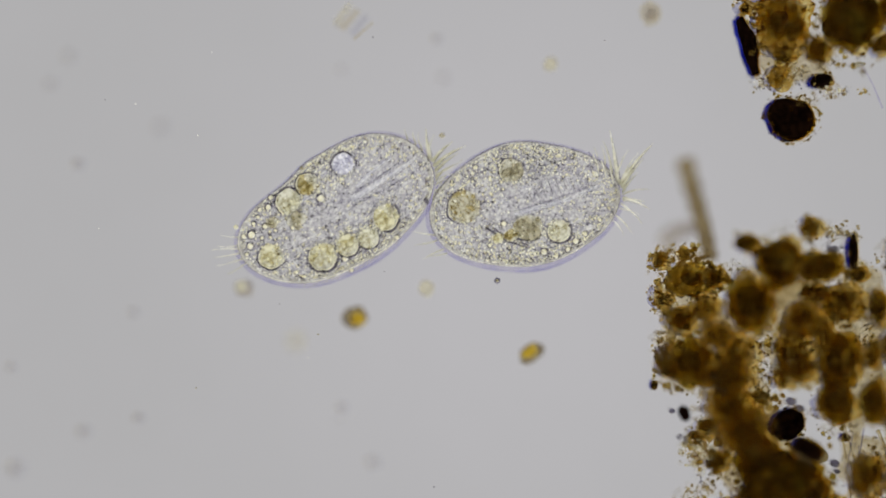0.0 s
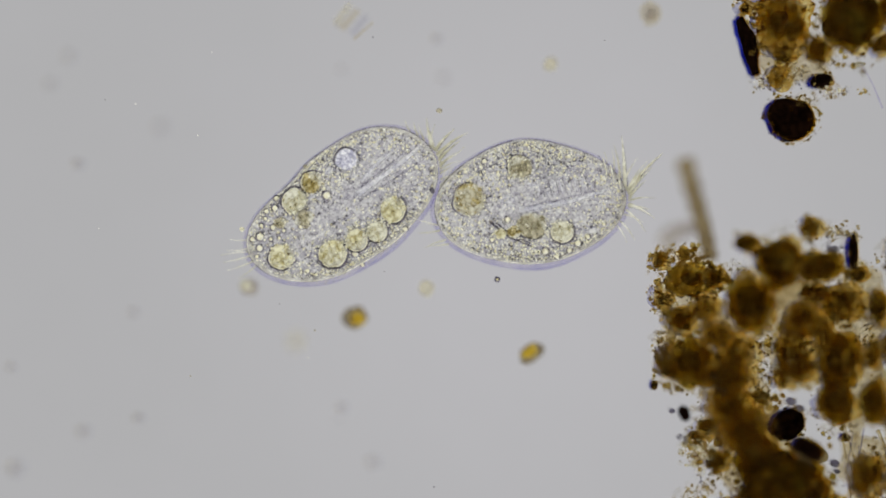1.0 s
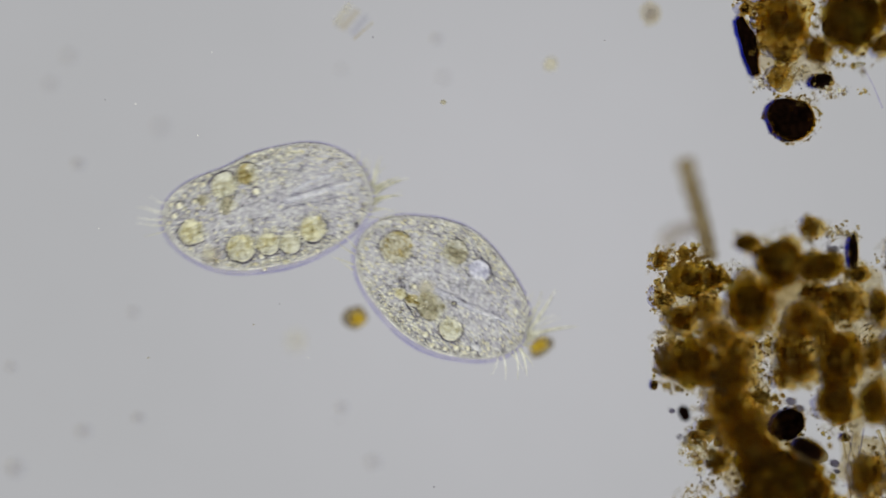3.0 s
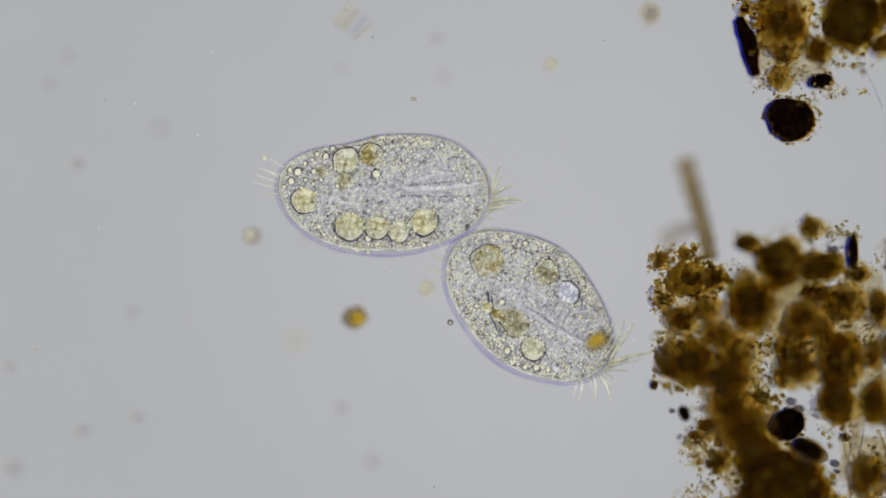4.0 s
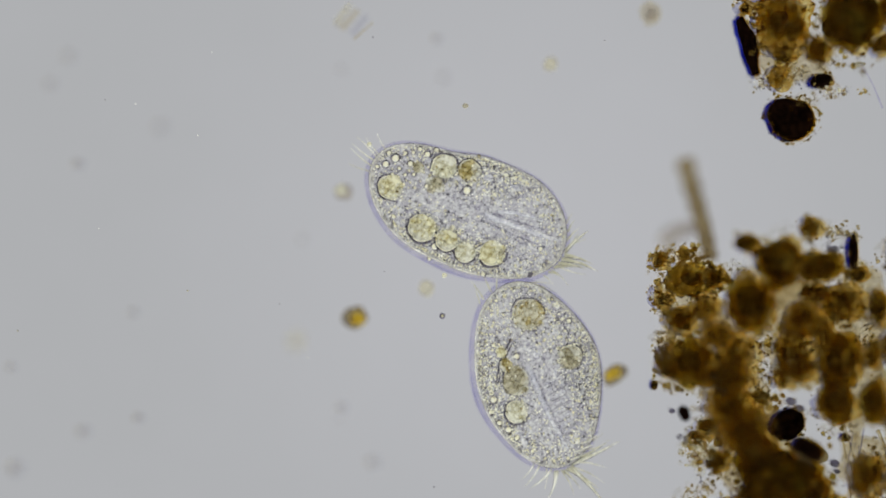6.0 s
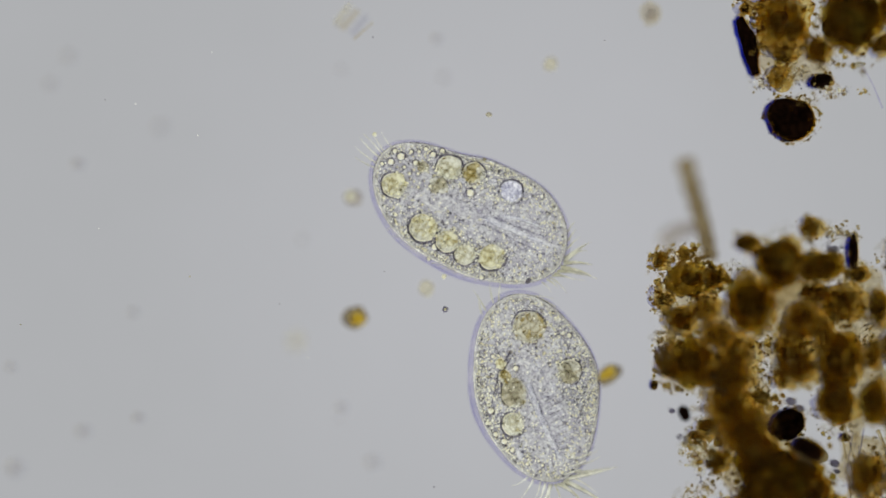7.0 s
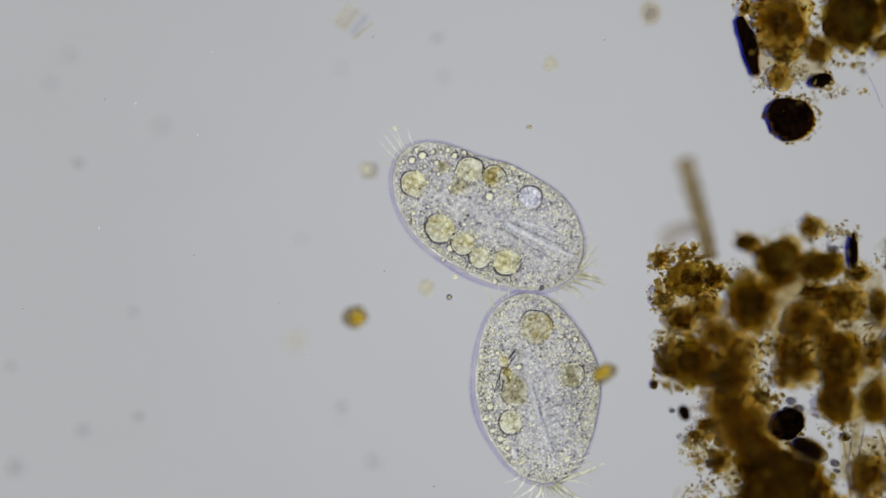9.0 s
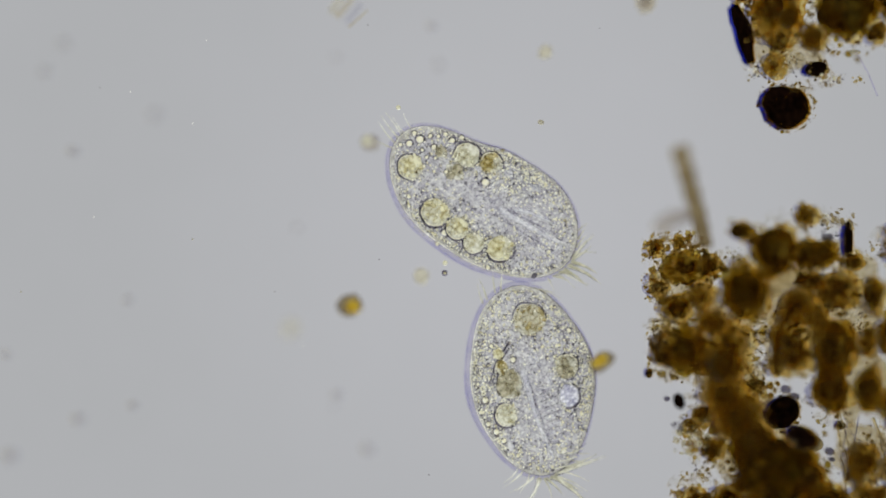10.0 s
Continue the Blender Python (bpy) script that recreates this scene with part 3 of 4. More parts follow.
# ---- detritus ----
def clump(u, v, ru, rv, material, z=FOCUS, grains=120, grain_mat=None, rough=0.3, turn=0.0, name="detritus_clump",
          label="dark brown lumpy detritus clump on the slide", seed=None, spread=1.08, grain=2.4, tall=None, flakes=1.0, fringe=0.0, dense=1.0):
    """A lump that stands on the slide: see-through layers round a dense core, flakes and fine grains along its edge."""
    seed = int(u * 3 + v) if seed is None else seed
    rnd = random.Random(seed)
    layered = material in (DEEP, BROWN) and flakes and min(ru, rv) > 12
    x, y, z = stage(u, v, min(0.43, FOCUS + (z - FOCUS) * (1.3 if layered else 0.52)))
    rx, ry = ru * STEP, rv * STEP
    rz = tall or min(rx, ry) * 0.48
    ct, st = math.cos(radians(turn)), math.sin(radians(turn))
    ob = base(name, (x, y, z), label, "detritus", "detritus clumps")
    shift = seed % 97
    sharp = max(0.0, 1 - abs(z - FOCUS) * 9)

    def lump(part_name, mat, k, dx=0.0, dz=0.0, tag="", wild=1.0, stand=False, own=0.0, sub=4):
        bm = bmesh.new()
        blob(bm, dx * STEP, 0, dz, rx * k, ry * k, rz * k, sub, rough * wild, 12.0, radians(turn), shift + own)
        if stand:
            low = min(w.co.z for w in bm.verts)
            for w in bm.verts:
                if w.co.z < 0:
                    w.co.z *= max(1.0, (z - 0.002) / -low)
        part(part_name, bm, mat, ob, tag)

    if layered:
        deep = material == DEEP
        lump("core", PITCH if deep else material, min(0.8, (0.42 if deep else 0.24) * dense), stand=True, own=0.3, wild=1.6)
        lump("inner_layer", PEAT, (0.66 if deep else 0.46) * min(dense, 1.25), tag="brown see-through layer", own=0.2, wild=1.3)
        lump("middle_layer", PEAT if deep else RESIN, 0.8 if deep else 0.7, tag="amber see-through layer", own=0.1, wild=1.5)
        # fainter lens fringe on the larger lumps, painted as two shifted tinted layers
        lump("honey_fringe", SYRUP, 0.86, 6, -0.02, "honey-coloured lens fringe painted on", 1.4)
        lump("grey_fringe", DUSKY, 0.8, -7, -0.03, "grey lilac lens fringe painted on", 1.4)
    elif material == BLACK and min(ru, rv) > 10:
        lump("core", material, 0.9, stand=True)
        lump("crust", PEAT, 0.93, 0.0, -0.03, tag="brown see-through crust")
        lump("amber_crust", RESIN, 0.95, 2.5, -0.05, tag="amber see-through crust")
    else:
        lump("core", material, 1.0, stand=True)
    # lens colour fringe, painted as shifted copies: blue west, honey east
    if fringe:
        lump("west_fringe", BLUE, 0.97, -fringe - 0.5, -0.11, "thin blue lens fringe painted along the edge")
        lump("east_fringe", HONEY, 0.97, fringe + 1, -0.11, "thin honey-coloured lens fringe painted along the edge")

    def edge(a):
        return 1 + rough * 1.6 * noise.noise(Vector((math.cos(a) * rx * 12 + shift * 7.3, math.sin(a) * ry * 12 + shift * 3.1, shift)))

    def rim_spots(count, lo, hi, small, large, low):
        spots = []
        for _ in range(count):
            a, lean = rnd.uniform(0, 2 * math.pi), rnd.gauss(0, 0.45)
            k = rnd.uniform(lo, hi) * edge(a)
            px, py, dz = rx * k * math.cos(a) * math.cos(lean), ry * k * math.sin(a) * math.cos(lean), rz * k * math.sin(lean)
            spots.append((px * ct - py * st, px * st + py * ct, -abs(dz) if low else dz, STEP * small * (large / small) ** (rnd.random() ** 1.7)))
        return spots

    def fill_spots(count, small, large):
        """Flakes through the whole lump, thinning out towards its edge."""
        spots = []
        for _ in range(count):
            a, k = rnd.uniform(0, 2 * math.pi), min(abs(rnd.gauss(0, 0.56)), 1.25)
            k *= edge(a)
            px, py, dz = rx * k * math.cos(a), ry * k * math.sin(a), rnd.uniform(-0.8, 0.8) * rz
            spots.append((px * ct - py * st, px * st + py * ct, dz, STEP * small * (large / small) ** (rnd.random() ** 1.7)))
        return spots

    if layered:
        count = int(flakes * dense * ru * rv * (0.16 + 0.06 * sharp)) + 16
        grains_part("flake_mass", fill_spots(count, 1.2 + 0.6 * (1 - sharp), 5.0 + 1.5 * (1 - sharp)), FLAKE if sharp > 0.3 else DUSK, ob, "see-through amber flakes", True, seed + 5)
        if sharp < 0.4 and grains > 20:
            low = [(px, py, FOCUS - z + rnd.gauss(0, 0.035), r) for px, py, _, r in rim_spots(int(grains * 0.9), 0.66, 1.06, 0.6, 2.6, False)]
            grains_part("grain_skirt", low, FLAKE if seed % 2 else GOLD, ob, "golden see-through grains round the foot", True, seed + 9)
            grains = grains // 5
    if grains:
        grains_part("grain_crust", rim_spots(grains, 0.84 * spread, 1.1 * spread, grain * 0.25, grain * 1.7, False), grain_mat or GOLD, ob, "clinging golden grains", True, seed)
    return ob


def litter(u, v, ru, rv, count, material, z=FOCUS, grain=2.6, seed=1, label="loose golden translucent grains", dark=None):
    """A loose heap of grains."""
    rnd = random.Random(seed)
    x, y, z = stage(u, v, z)
    spots = [(max(-0.85, min(0.85, rnd.gauss(0, 0.42))) * ru * STEP, max(-0.85, min(0.85, rnd.gauss(0, 0.42))) * rv * STEP, max(-0.12, rnd.gauss(0, 0.075)), grain * STEP * 0.35 * 7 ** (rnd.random() ** 1.6)) for _ in range(int(count * 0.75))]
    ob = grains_part("grain_heap", spots, material, None, label, True, seed)
    ob.location = (x, y, z)
    return tagged(ob, category="grains", group="grain heaps", kind="stuff")


def detritus():
    # northern mass
    clump(1376, 36, 56, 76, BROWN, 0.21, 260, grain=2.6, rough=0.35, dense=1.05, label="brown grainy detritus clump with amber edges")
    clump(1325, 77, 14, 60, BLACK, 0.22, 0, fringe=3, rough=0.45, turn=14, name="black_shard", label="black opaque shard along the clump's edge", tall=0.05)
    clump(1506, 34, 62, 60, DEEP, 0.27, 110, dense=1.7)
    clump(1447, 88, 26, 28, BROWN, 0.3, 50, TAN, 0.2, flakes=1.4, label="tan translucent detritus lump on the slide")
    clump(1377, 139, 26, 28, BROWN, 0.2, 40, GOLD, 0.2, dense=0.4, label="amber translucent rounded lump")
    clump(1456, 142, 21, 15, BLACK, 0.2, 60, fringe=4, rough=0.3, label="small black detritus clump with golden edge")
    clump(1400, 210, 43, 40, BLACK, 0.27, 340, DUSK, 0.17, seed=31, fringe=3, grain=2.0, label="black round detritus clump with a grainy edge")
    clump(1390, 100, 18, 15, DEEP, 0.2, 60)
    clump(1412, 52, 16, 26, BROWN, 0.26, 50)
    clump(1560, 82, 22, 20, BROWN, 0.3, 30)
    clump(1320, 15, 16, 14, BROWN, 0.2, 40, spread=1.2)
    litter(1405, 130, 40, 26, 153, TAN, 0.19, 1.6, 3)
    litter(1470, 160, 34, 18, 78, GOLD, 0.18, 1.6, 4)
    litter(1345, 145, 22, 22, 85, TAN, 0.18, 1.6, 5)
    litter(1526, 164, 14, 10, 27, GOLD, 0.18, 1.6, 6)
    litter(1425, 180, 26, 22, 102, GOLD, 0.18, 1.6, 7)
    litter(1480, 108, 30, 20, 85, GOLD, 0.22, 1.6, 8)
    # loose see-through flakes between the lumps
    for i, (u, v, ru, rv, n) in enumerate(((1225, 560, 44, 40, 90), (1300, 690, 56, 50, 170), (1450, 545, 70, 36, 90), (1330, 800, 64, 56, 200), (1250, 650, 56, 50, 150),
                                           (1400, 60, 56, 50, 50), (1528, 600, 34, 70, 110), (1420, 862, 70, 28, 110), (1548, 815, 34, 46, 100))):
        litter(u, v, ru, rv, n, FLAKE if i % 2 else DUSK, (0.26, 0.12, 0.22)[i % 3], 2.4, 40 + i, "loose amber see-through flakes of detritus")
    # southern mass
    clump(1220, 494, 52, 36, DEEP, 0.2, 330, GOLD, 0.3, spread=1.12, dense=0.65, label="dark brown detritus clump with grainy golden edges")
    clump(1166, 464, 18, 18, BROWN, 0.18, 90, GOLD, 0.35, spread=1.15)
    clump(1172, 530, 22, 24, BROWN, 0.19, 120, GOLD, 0.35, spread=1.1)
    clump(1206, 566, 34, 28, BROWN, 0.25, 60)
    clump(1322, 428, 25, 20, DEEP, 0.34, 10, turn=-20)
    clump(1346, 448, 18, 16, BROWN, 0.32, 10)
    clump(1266, 492, 22, 22, BROWN, 0.24, 60, dense=1.2)
    clump(1266, 592, 40, 26, BROWN, 0.36, 30, dense=0.7)
    clump(1380, 466, 44, 52, DEEP, 0.32, 80, dense=1.35)
    clump(1452, 472, 54, 32, DEEP, 0.30, 110, dense=1.15)
    clump(1436, 404, 24, 22, BROWN, 0.3, 40)
    clump(1511, 444, 7, 33, BLACK, 0.22, 12, fringe=5, rough=0.2, name="black_shard", label="narrow black upright flake among the clumps", tall=0.03)
    clump(1520, 486, 20, 16, DEEP, 0.22, 40)
    clump(1492, 535, 44, 42, BROWN, 0.26, 160)
    clump(1328, 540, 46, 60, DEEP, 0.32, 70, dense=1.05, turn=24)
    clump(1424, 566, 48, 40, BROWN, 0.30, 100, dense=0.65)
    clump(1557, 545, 20, 42, DEEP, 0.34, 30)
    clump(1218, 640, 54, 50, DEEP, 0.29, 160, dense=0.9, spread=1.05)
    clump(1178, 640, 20, 36, BROWN, 0.26, 90)
    clump(1304, 636, 44, 52, BROWN, 0.29, 110, dense=0.6)
    clump(1402, 624, 42, 40, BROWN, 0.26, 160)
    clump(1486, 640, 42, 62, DEEP, 0.28, 140, dense=0.95)
    clump(1418, 655, 30, 28, BROWN, 0.3, 80)
    clump(1480, 712, 42, 42, DEEP, 0.28, 120, dense=1.1)
    clump(1548, 712, 28, 46, DEEP, 0.34, 40)
    clump(1545, 630, 17, 30, BROWN, 0.3, 60, dense=0.7)
    clump(1290, 718, 50, 46, BROWN, 0.30, 80, dense=0.95)
    clump(1318, 764, 54, 46, BROWN, 0.30, 110, dense=1.1)
    clump(1294, 672, 36, 28, BROWN, 0.36, 80)
    clump(1440, 520, 26, 18, BROWN, 0.24, 110)
    clump(1345, 812, 48, 44, DEEP, 0.28, 60, dense=1.3)
    clump(1395, 752, 33, 27, BLACK, 0.2, 90, DUSK, fringe=3, rough=0.2, turn=35, label="very dark smooth-edged detritus lump")
    clump(1432, 797, 29, 19, BLACK, 0.62, 8, TAN, 0.1, fringe=3, turn=-28, label="black smooth oval grain")
    clump(1448, 806, 21, 13, TAN, 0.14, 0, rough=0.15, flakes=0, turn=-22, label="tan translucent lump beside a black grain")
    clump(1386, 850, 80, 60, DEEP, 0.28, 70, dense=1.7)
    clump(1340, 872, 34, 30, DEEP, 0.34, 30, dense=1.3)
    clump(1442, 868, 36, 28, DEEP, 0.26, 40)
    clump(1268, 818, 22, 22, BROWN, 0.26, 90, flakes=1.6)
    clump(1535, 842, 40, 42, BROWN, 0.3, 120, flakes=1.4, label="tan fibrous detritus clump")
    # thinner lumps between the large ones
    for u, v, ru, rv, z, dense in ((1384, 664, 26, 28, 0.28, 0.25), (1456, 596, 22, 30, 0.28, 0.3), (1264, 666, 34, 30, 0.28, 0.7),
                                   (1250, 546, 30, 24, 0.32, 0.35), (1250, 760, 26, 26, 0.26, 0.5)):
        clump(u, v, ru, rv, BROWN, z, 50, dense=dense, label="thin brown see-through detritus clump between larger ones")
    # the masses go on past the field's edge
    for u, v, ru, rv, mat, z, dense in ((1386, 925, 84, 50, DEEP, 0.28, 1.2), (1300, 905, 40, 34, BROWN, 0.26, 1.0), (1240, 905, 40, 26, BROWN, 0.22, 0.9),
                                        (1475, 915, 46, 38, DEEP, 0.28, 1.1), (1550, 910, 44, 38, BROWN, 0.28, 1.0), (1596, 455, 30, 44, BROWN, 0.28, 0.8),
                                        (1594, 615, 36, 46, DEEP, 0.3, 1.0), (1598, 745, 36, 50, DEEP, 0.3, 1.0), (1598, 850, 36, 44, BROWN, 0.28, 1.0),
                                        (1380, -46, 60, 44, BROWN, 0.24, 1.2), (1500, -50, 60, 44, DEEP, 0.28, 1.4), (1590, 10, 34, 60, DEEP, 0.28, 1.1)):
        clump(u, v, ru, rv, mat, z, 60, dense=dense)
    clump(1498, 775, 8, 7, DEEP, 0.2, 6, grain=1.6, fringe=2)
    clump(1478, 821, 7, 6, WALL, 0.2, 4, grain=1.6)
    clump(1482, 835, 6, 4, WALL, 0.2, 4, grain=1.6)
    clump(1158, 682, 6, 9, DEEP, 0.19, 8, grain=1.8, fringe=2, label="small dark grain with an amber side")
    clump(1190, 728, 5, 4, WALL, 0.2, 4, grain=1.6)
    clump(1402, 712, 8, 8, WALL, 0.36, 8, grain=1.8)
    clump(1418, 724, 7, 6, WALL, 0.36, 8, grain=1.8)
    clump(1345, 700, 16, 8, DEEP, 0.22, 20, rough=0.35)
    litter(1238, 796, 40, 40, 120, FLAKE, 0.19, 3.6, 12)
    litter(1234, 790, 38, 40, 130, WISP, 0.2, 3.8, 171, "loose pale see-through flakes")
    litter(1226, 792, 30, 34, 120, SPARK, 0.18, 1.5, 162)
    litter(1208, 775, 12, 10, 24, DARK, 0.19, 2.4, 13, "loose dark grains")
    litter(1362, 712, 36, 24, 110, FLAKE, 0.2, 3.4, 14)
    litter(1205, 449, 56, 18, 130, FLAKE, 0.18, 3.6, 15)
    litter(1205, 447, 52, 18, 110, SPARK, 0.18, 1.4, 163)
    litter(1480, 412, 48, 26, 150, TAN, 0.19, 2.2, 16)
    litter(1480, 440, 20, 14, 20, DARK, 0.2, 3.4, 17, "loose dark grains")
    litter(1310, 475, 24, 26, 68, TAN, 0.2, 1.6, 18)
    litter(1165, 600, 12, 24, 68, GOLD, 0.18, 1.6, 19)
    litter(1225, 872, 34, 18, 136, GOLD, 0.19, 1.6, 20)
    litter(1380, 660, 36, 26, 119, GOLD, 0.24, 1.6, 21)
    litter(1535, 600, 24, 40, 102, GOLD, 0.24, 1.6, 22)
    litter(1555, 470, 16, 40, 51, TAN, 0.24, 1.6, 23)
    litter(1340, 690, 26, 20, 85, GOLD, 0.24, 1.6, 24)
    # sparkle in the gaps is painted: very pale grains, dark ones beside them
    for n, (u, v, ru, rv) in enumerate(((1345, 150, 18, 16), (1368, 668, 18, 40), (1476, 160, 30, 14), (1162, 605, 10, 26), (1222, 795, 26, 26), (1485, 408, 40, 20), (1205, 450, 46, 16),
                                        (1175, 520, 26, 34), (1240, 840, 30, 30), (1310, 478, 16, 14), (1408, 138, 26, 20))):
        litter(u, v, ru, rv, 26, PALE, 0.185, 1.3, 70 + n, "loose grains among the detritus, painted pale for sparkle")
        litter(u + 2, v + 2, ru, rv, 30, DARK, 0.18, 1.4, 90 + n, "loose fine dark grains among the detritus")
    for n, (u, v, ru, rv) in enumerate(((1215, 505, 60, 50), (1215, 630, 64, 64), (1305, 625, 60, 60), (1325, 545, 50, 60), (1385, 465, 50, 50), (1455, 480, 56, 44), (1490, 540, 56, 50),
                                        (1410, 600, 56, 64), (1490, 660, 56, 80), (1550, 600, 30, 120), (1300, 740, 60, 70), (1380, 850, 80, 50), (1535, 830, 46, 56), (1380, 50, 60, 80), (1510, 40, 64, 60))):
        litter(u, v, ru * 1.15, rv * 1.15, 100, SPARK, 0.36, 1.6, 130 + n, "fine golden grains scattered over the detritus")
    litter(1166, 640, 14, 44, 120, GOLD, 0.19, 1.8, 110)
    litter(1188, 588, 26, 22, 110, GOLD, 0.19, 1.8, 111)
    litter(1200, 688, 30, 14, 70, GOLD, 0.2, 1.8, 112)
    litter(1172, 540, 24, 24, 130, GOLD, 0.18, 1.7, 113)
    litter(1160, 470, 18, 26, 90, GOLD, 0.18, 1.7, 114)
    litter(1350, 620, 14, 60, 110, GOLD, 0.22, 1.6, 115)
    litter(1530, 540, 24, 40, 90, GOLD, 0.21, 1.6, 116)
    litter(1480, 765, 40, 14, 80, GOLD, 0.22, 1.8, 117)
    litter(1380, 610, 40, 40, 120, GOLD, 0.24, 1.6, 118)
    litter(1260, 860, 34, 30, 102, GOLD, 0.24, 1.6, 25)


def haze_patch(u, v, ru, rv, z, seed):
    """Tan haze in the gaps, painted as a thin see-through layer that lies under and between the lumps."""
    ob = base("haze_patch", stage(u, v, z), "thin brownish layer painted as haze between the clumps", "slime", "slime patches")
    for name, mat, dx, k in (("haze_film", MIST, 0, 1.0),):
        bm = bmesh.new()
        blob(bm, dx * STEP, 0, 0, ru * STEP * k, rv * STEP * k, 0.02 * k, 4, 0.5, 9.0, 0, seed + k)
        part(name, bm, mat, ob)
    return ob


def slime():
    for i, (u, v, ru, rv, z) in enumerate(((1228, 545, 56, 60, 0.025), (1290, 590, 60, 50, 0.025), (1420, 540, 76, 56, 0.025), (1425, 625, 66, 66, 0.025),
                                           (1522, 560, 44, 100, 0.025), (1305, 720, 66, 56, 0.025), (1350, 800, 80, 64, 0.025), (1530, 690, 44, 80, 0.025),
                                           (1535, 830, 46, 56, 0.025), (1405, 100, 66, 50, 0.025), (1410, 520, 50, 36, 0.06))):
        haze_patch(u, v, ru, rv, z, 200 + i * 3)


def strand(name, pts, r0, r1, material, label, category, z=FOCUS, z1=None):
    z1 = z if z1 is None else z1
    bm = bmesh.new()
    way, n = [], 16
    p0 = Vector(stage(*pts[0], z))
    for i in range(n + 1):
        f = i / n * (len(pts) - 1)
        k = min(int(f), len(pts) - 2)
        f -= k
        u, v = (pts[k][j] * (1 - f) + pts[k + 1][j] * f for j in (0, 1))
        way.append(Vector(stage(u, v, z + (z1 - z) * i / n)) - p0)
    tube(bm, way, [STEP * (r0 + (r1 - r0) * i / n) * (1 + 0.12 * math.sin(i * 2.1)) for i in range(n + 1)], 10)
    ob = part(name, bm, material)
    ob.location = p0
    return tagged(ob, label, category, "strands")


def strands():
    strand("plant_filament", [(1212, 285), (1230, 350), (1247, 410), (1256, 456)], 15, 14, STICK, "brownish grey blurred plant filament standing off the detritus", "filament", 0.62, 0.42)
    strand("plant_filament", [(1178, 428), (1196, 410), (1222, 404)], 16, 13, FAINT, "pale grey brown short filament stub", "filament", 0.62, 0.5)
    strand("fibre", [(1524, 113), (1545, 150), (1562, 192)], 1.5, 1.8, HALO, "thin pale lilac fibre", "fibre", 0.2)
    clump(1521, 114, 11, 4, GREYFOOD, 0.2, 6, TAN, label="small grey knob where a thin fibre ends")
    rnd = random.Random(21)
    for i in range(20):
        u, v, w = rnd.uniform(1492, 1568), rnd.uniform(738, 850), rnd.uniform(-14, 34)
        strand("fibre", [(u, v), (u + w * 0.4, v + 30), (u + w, v + rnd.uniform(44, 76))], 1.5, 0.9, (TAN, HALO, GOLD, DUSKY)[i % 4], "thin tan fibre in the detritus", "fibre",
               rnd.uniform(0.16, 0.26))
    strand("rod", [(604, 52), (618, 36), (634, 18)], 6, 5, BUFF, "faint tan blurred rod in the water", "rod", 0.36)
    strand("rod", [(594, 44), (606, 26), (620, 8)], 5, 4, WISP, "faint pale blurred rod in the water", "rod", 0.4)
    strand("rod", [(622, 62), (638, 42), (650, 28)], 6, 5, SLATE, "faint grey blurred rod in the water", "rod", 0.38)
    strand("rod", [(626, 70), (642, 56), (660, 40)], 2.4, 2, BUFF, "faint thin yellowish rod in the water", "rod", 0.28)


# ---- specks in the water ----
def speck(u, v, r, material, z, label, ry=None, rough=0.3, seed=1, turn=0.0, name="speck"):
    bm = bmesh.new()
    ry = r if ry is None else ry
    blob(bm, 0, 0, 0, r * STEP, ry * STEP, min(r, ry) * STEP * 0.8, 2, rough, 25, radians(turn), seed)
    ob = part(name, bm, material)
    ob.location = stage(u, v, z)
    return tagged(ob, label, "speck", "specks in the water")


def grain_pair(u, v, r, ry, turn, z, label, seed, du, dv, name="speck", mats=None):
    """A blurred grain: an olive husk round a golden heart."""
    ob = base(name, stage(u, v, z), label, "speck", "specks in the water")
    bm = bmesh.new()
    blob(bm, 0, 0, 0, r * STEP, ry * STEP, ry * STEP * 0.6, 3, 0.22, 26, radians(turn), seed)
    part("husk", bm, mats[0] if mats else OLIVE, ob, "dull dark husk")
    bm = bmesh.new()
    blob(bm, du * STEP, dv * STEP, ry * STEP * 0.45, r * 0.62 * STEP, ry * 0.58 * STEP, ry * STEP * 0.4, 3, 0.35, 34, radians(turn), seed + 1)
    part("heart", bm, mats[1] if mats else YELLOW, ob, "brighter yellowish heart")
    return ob


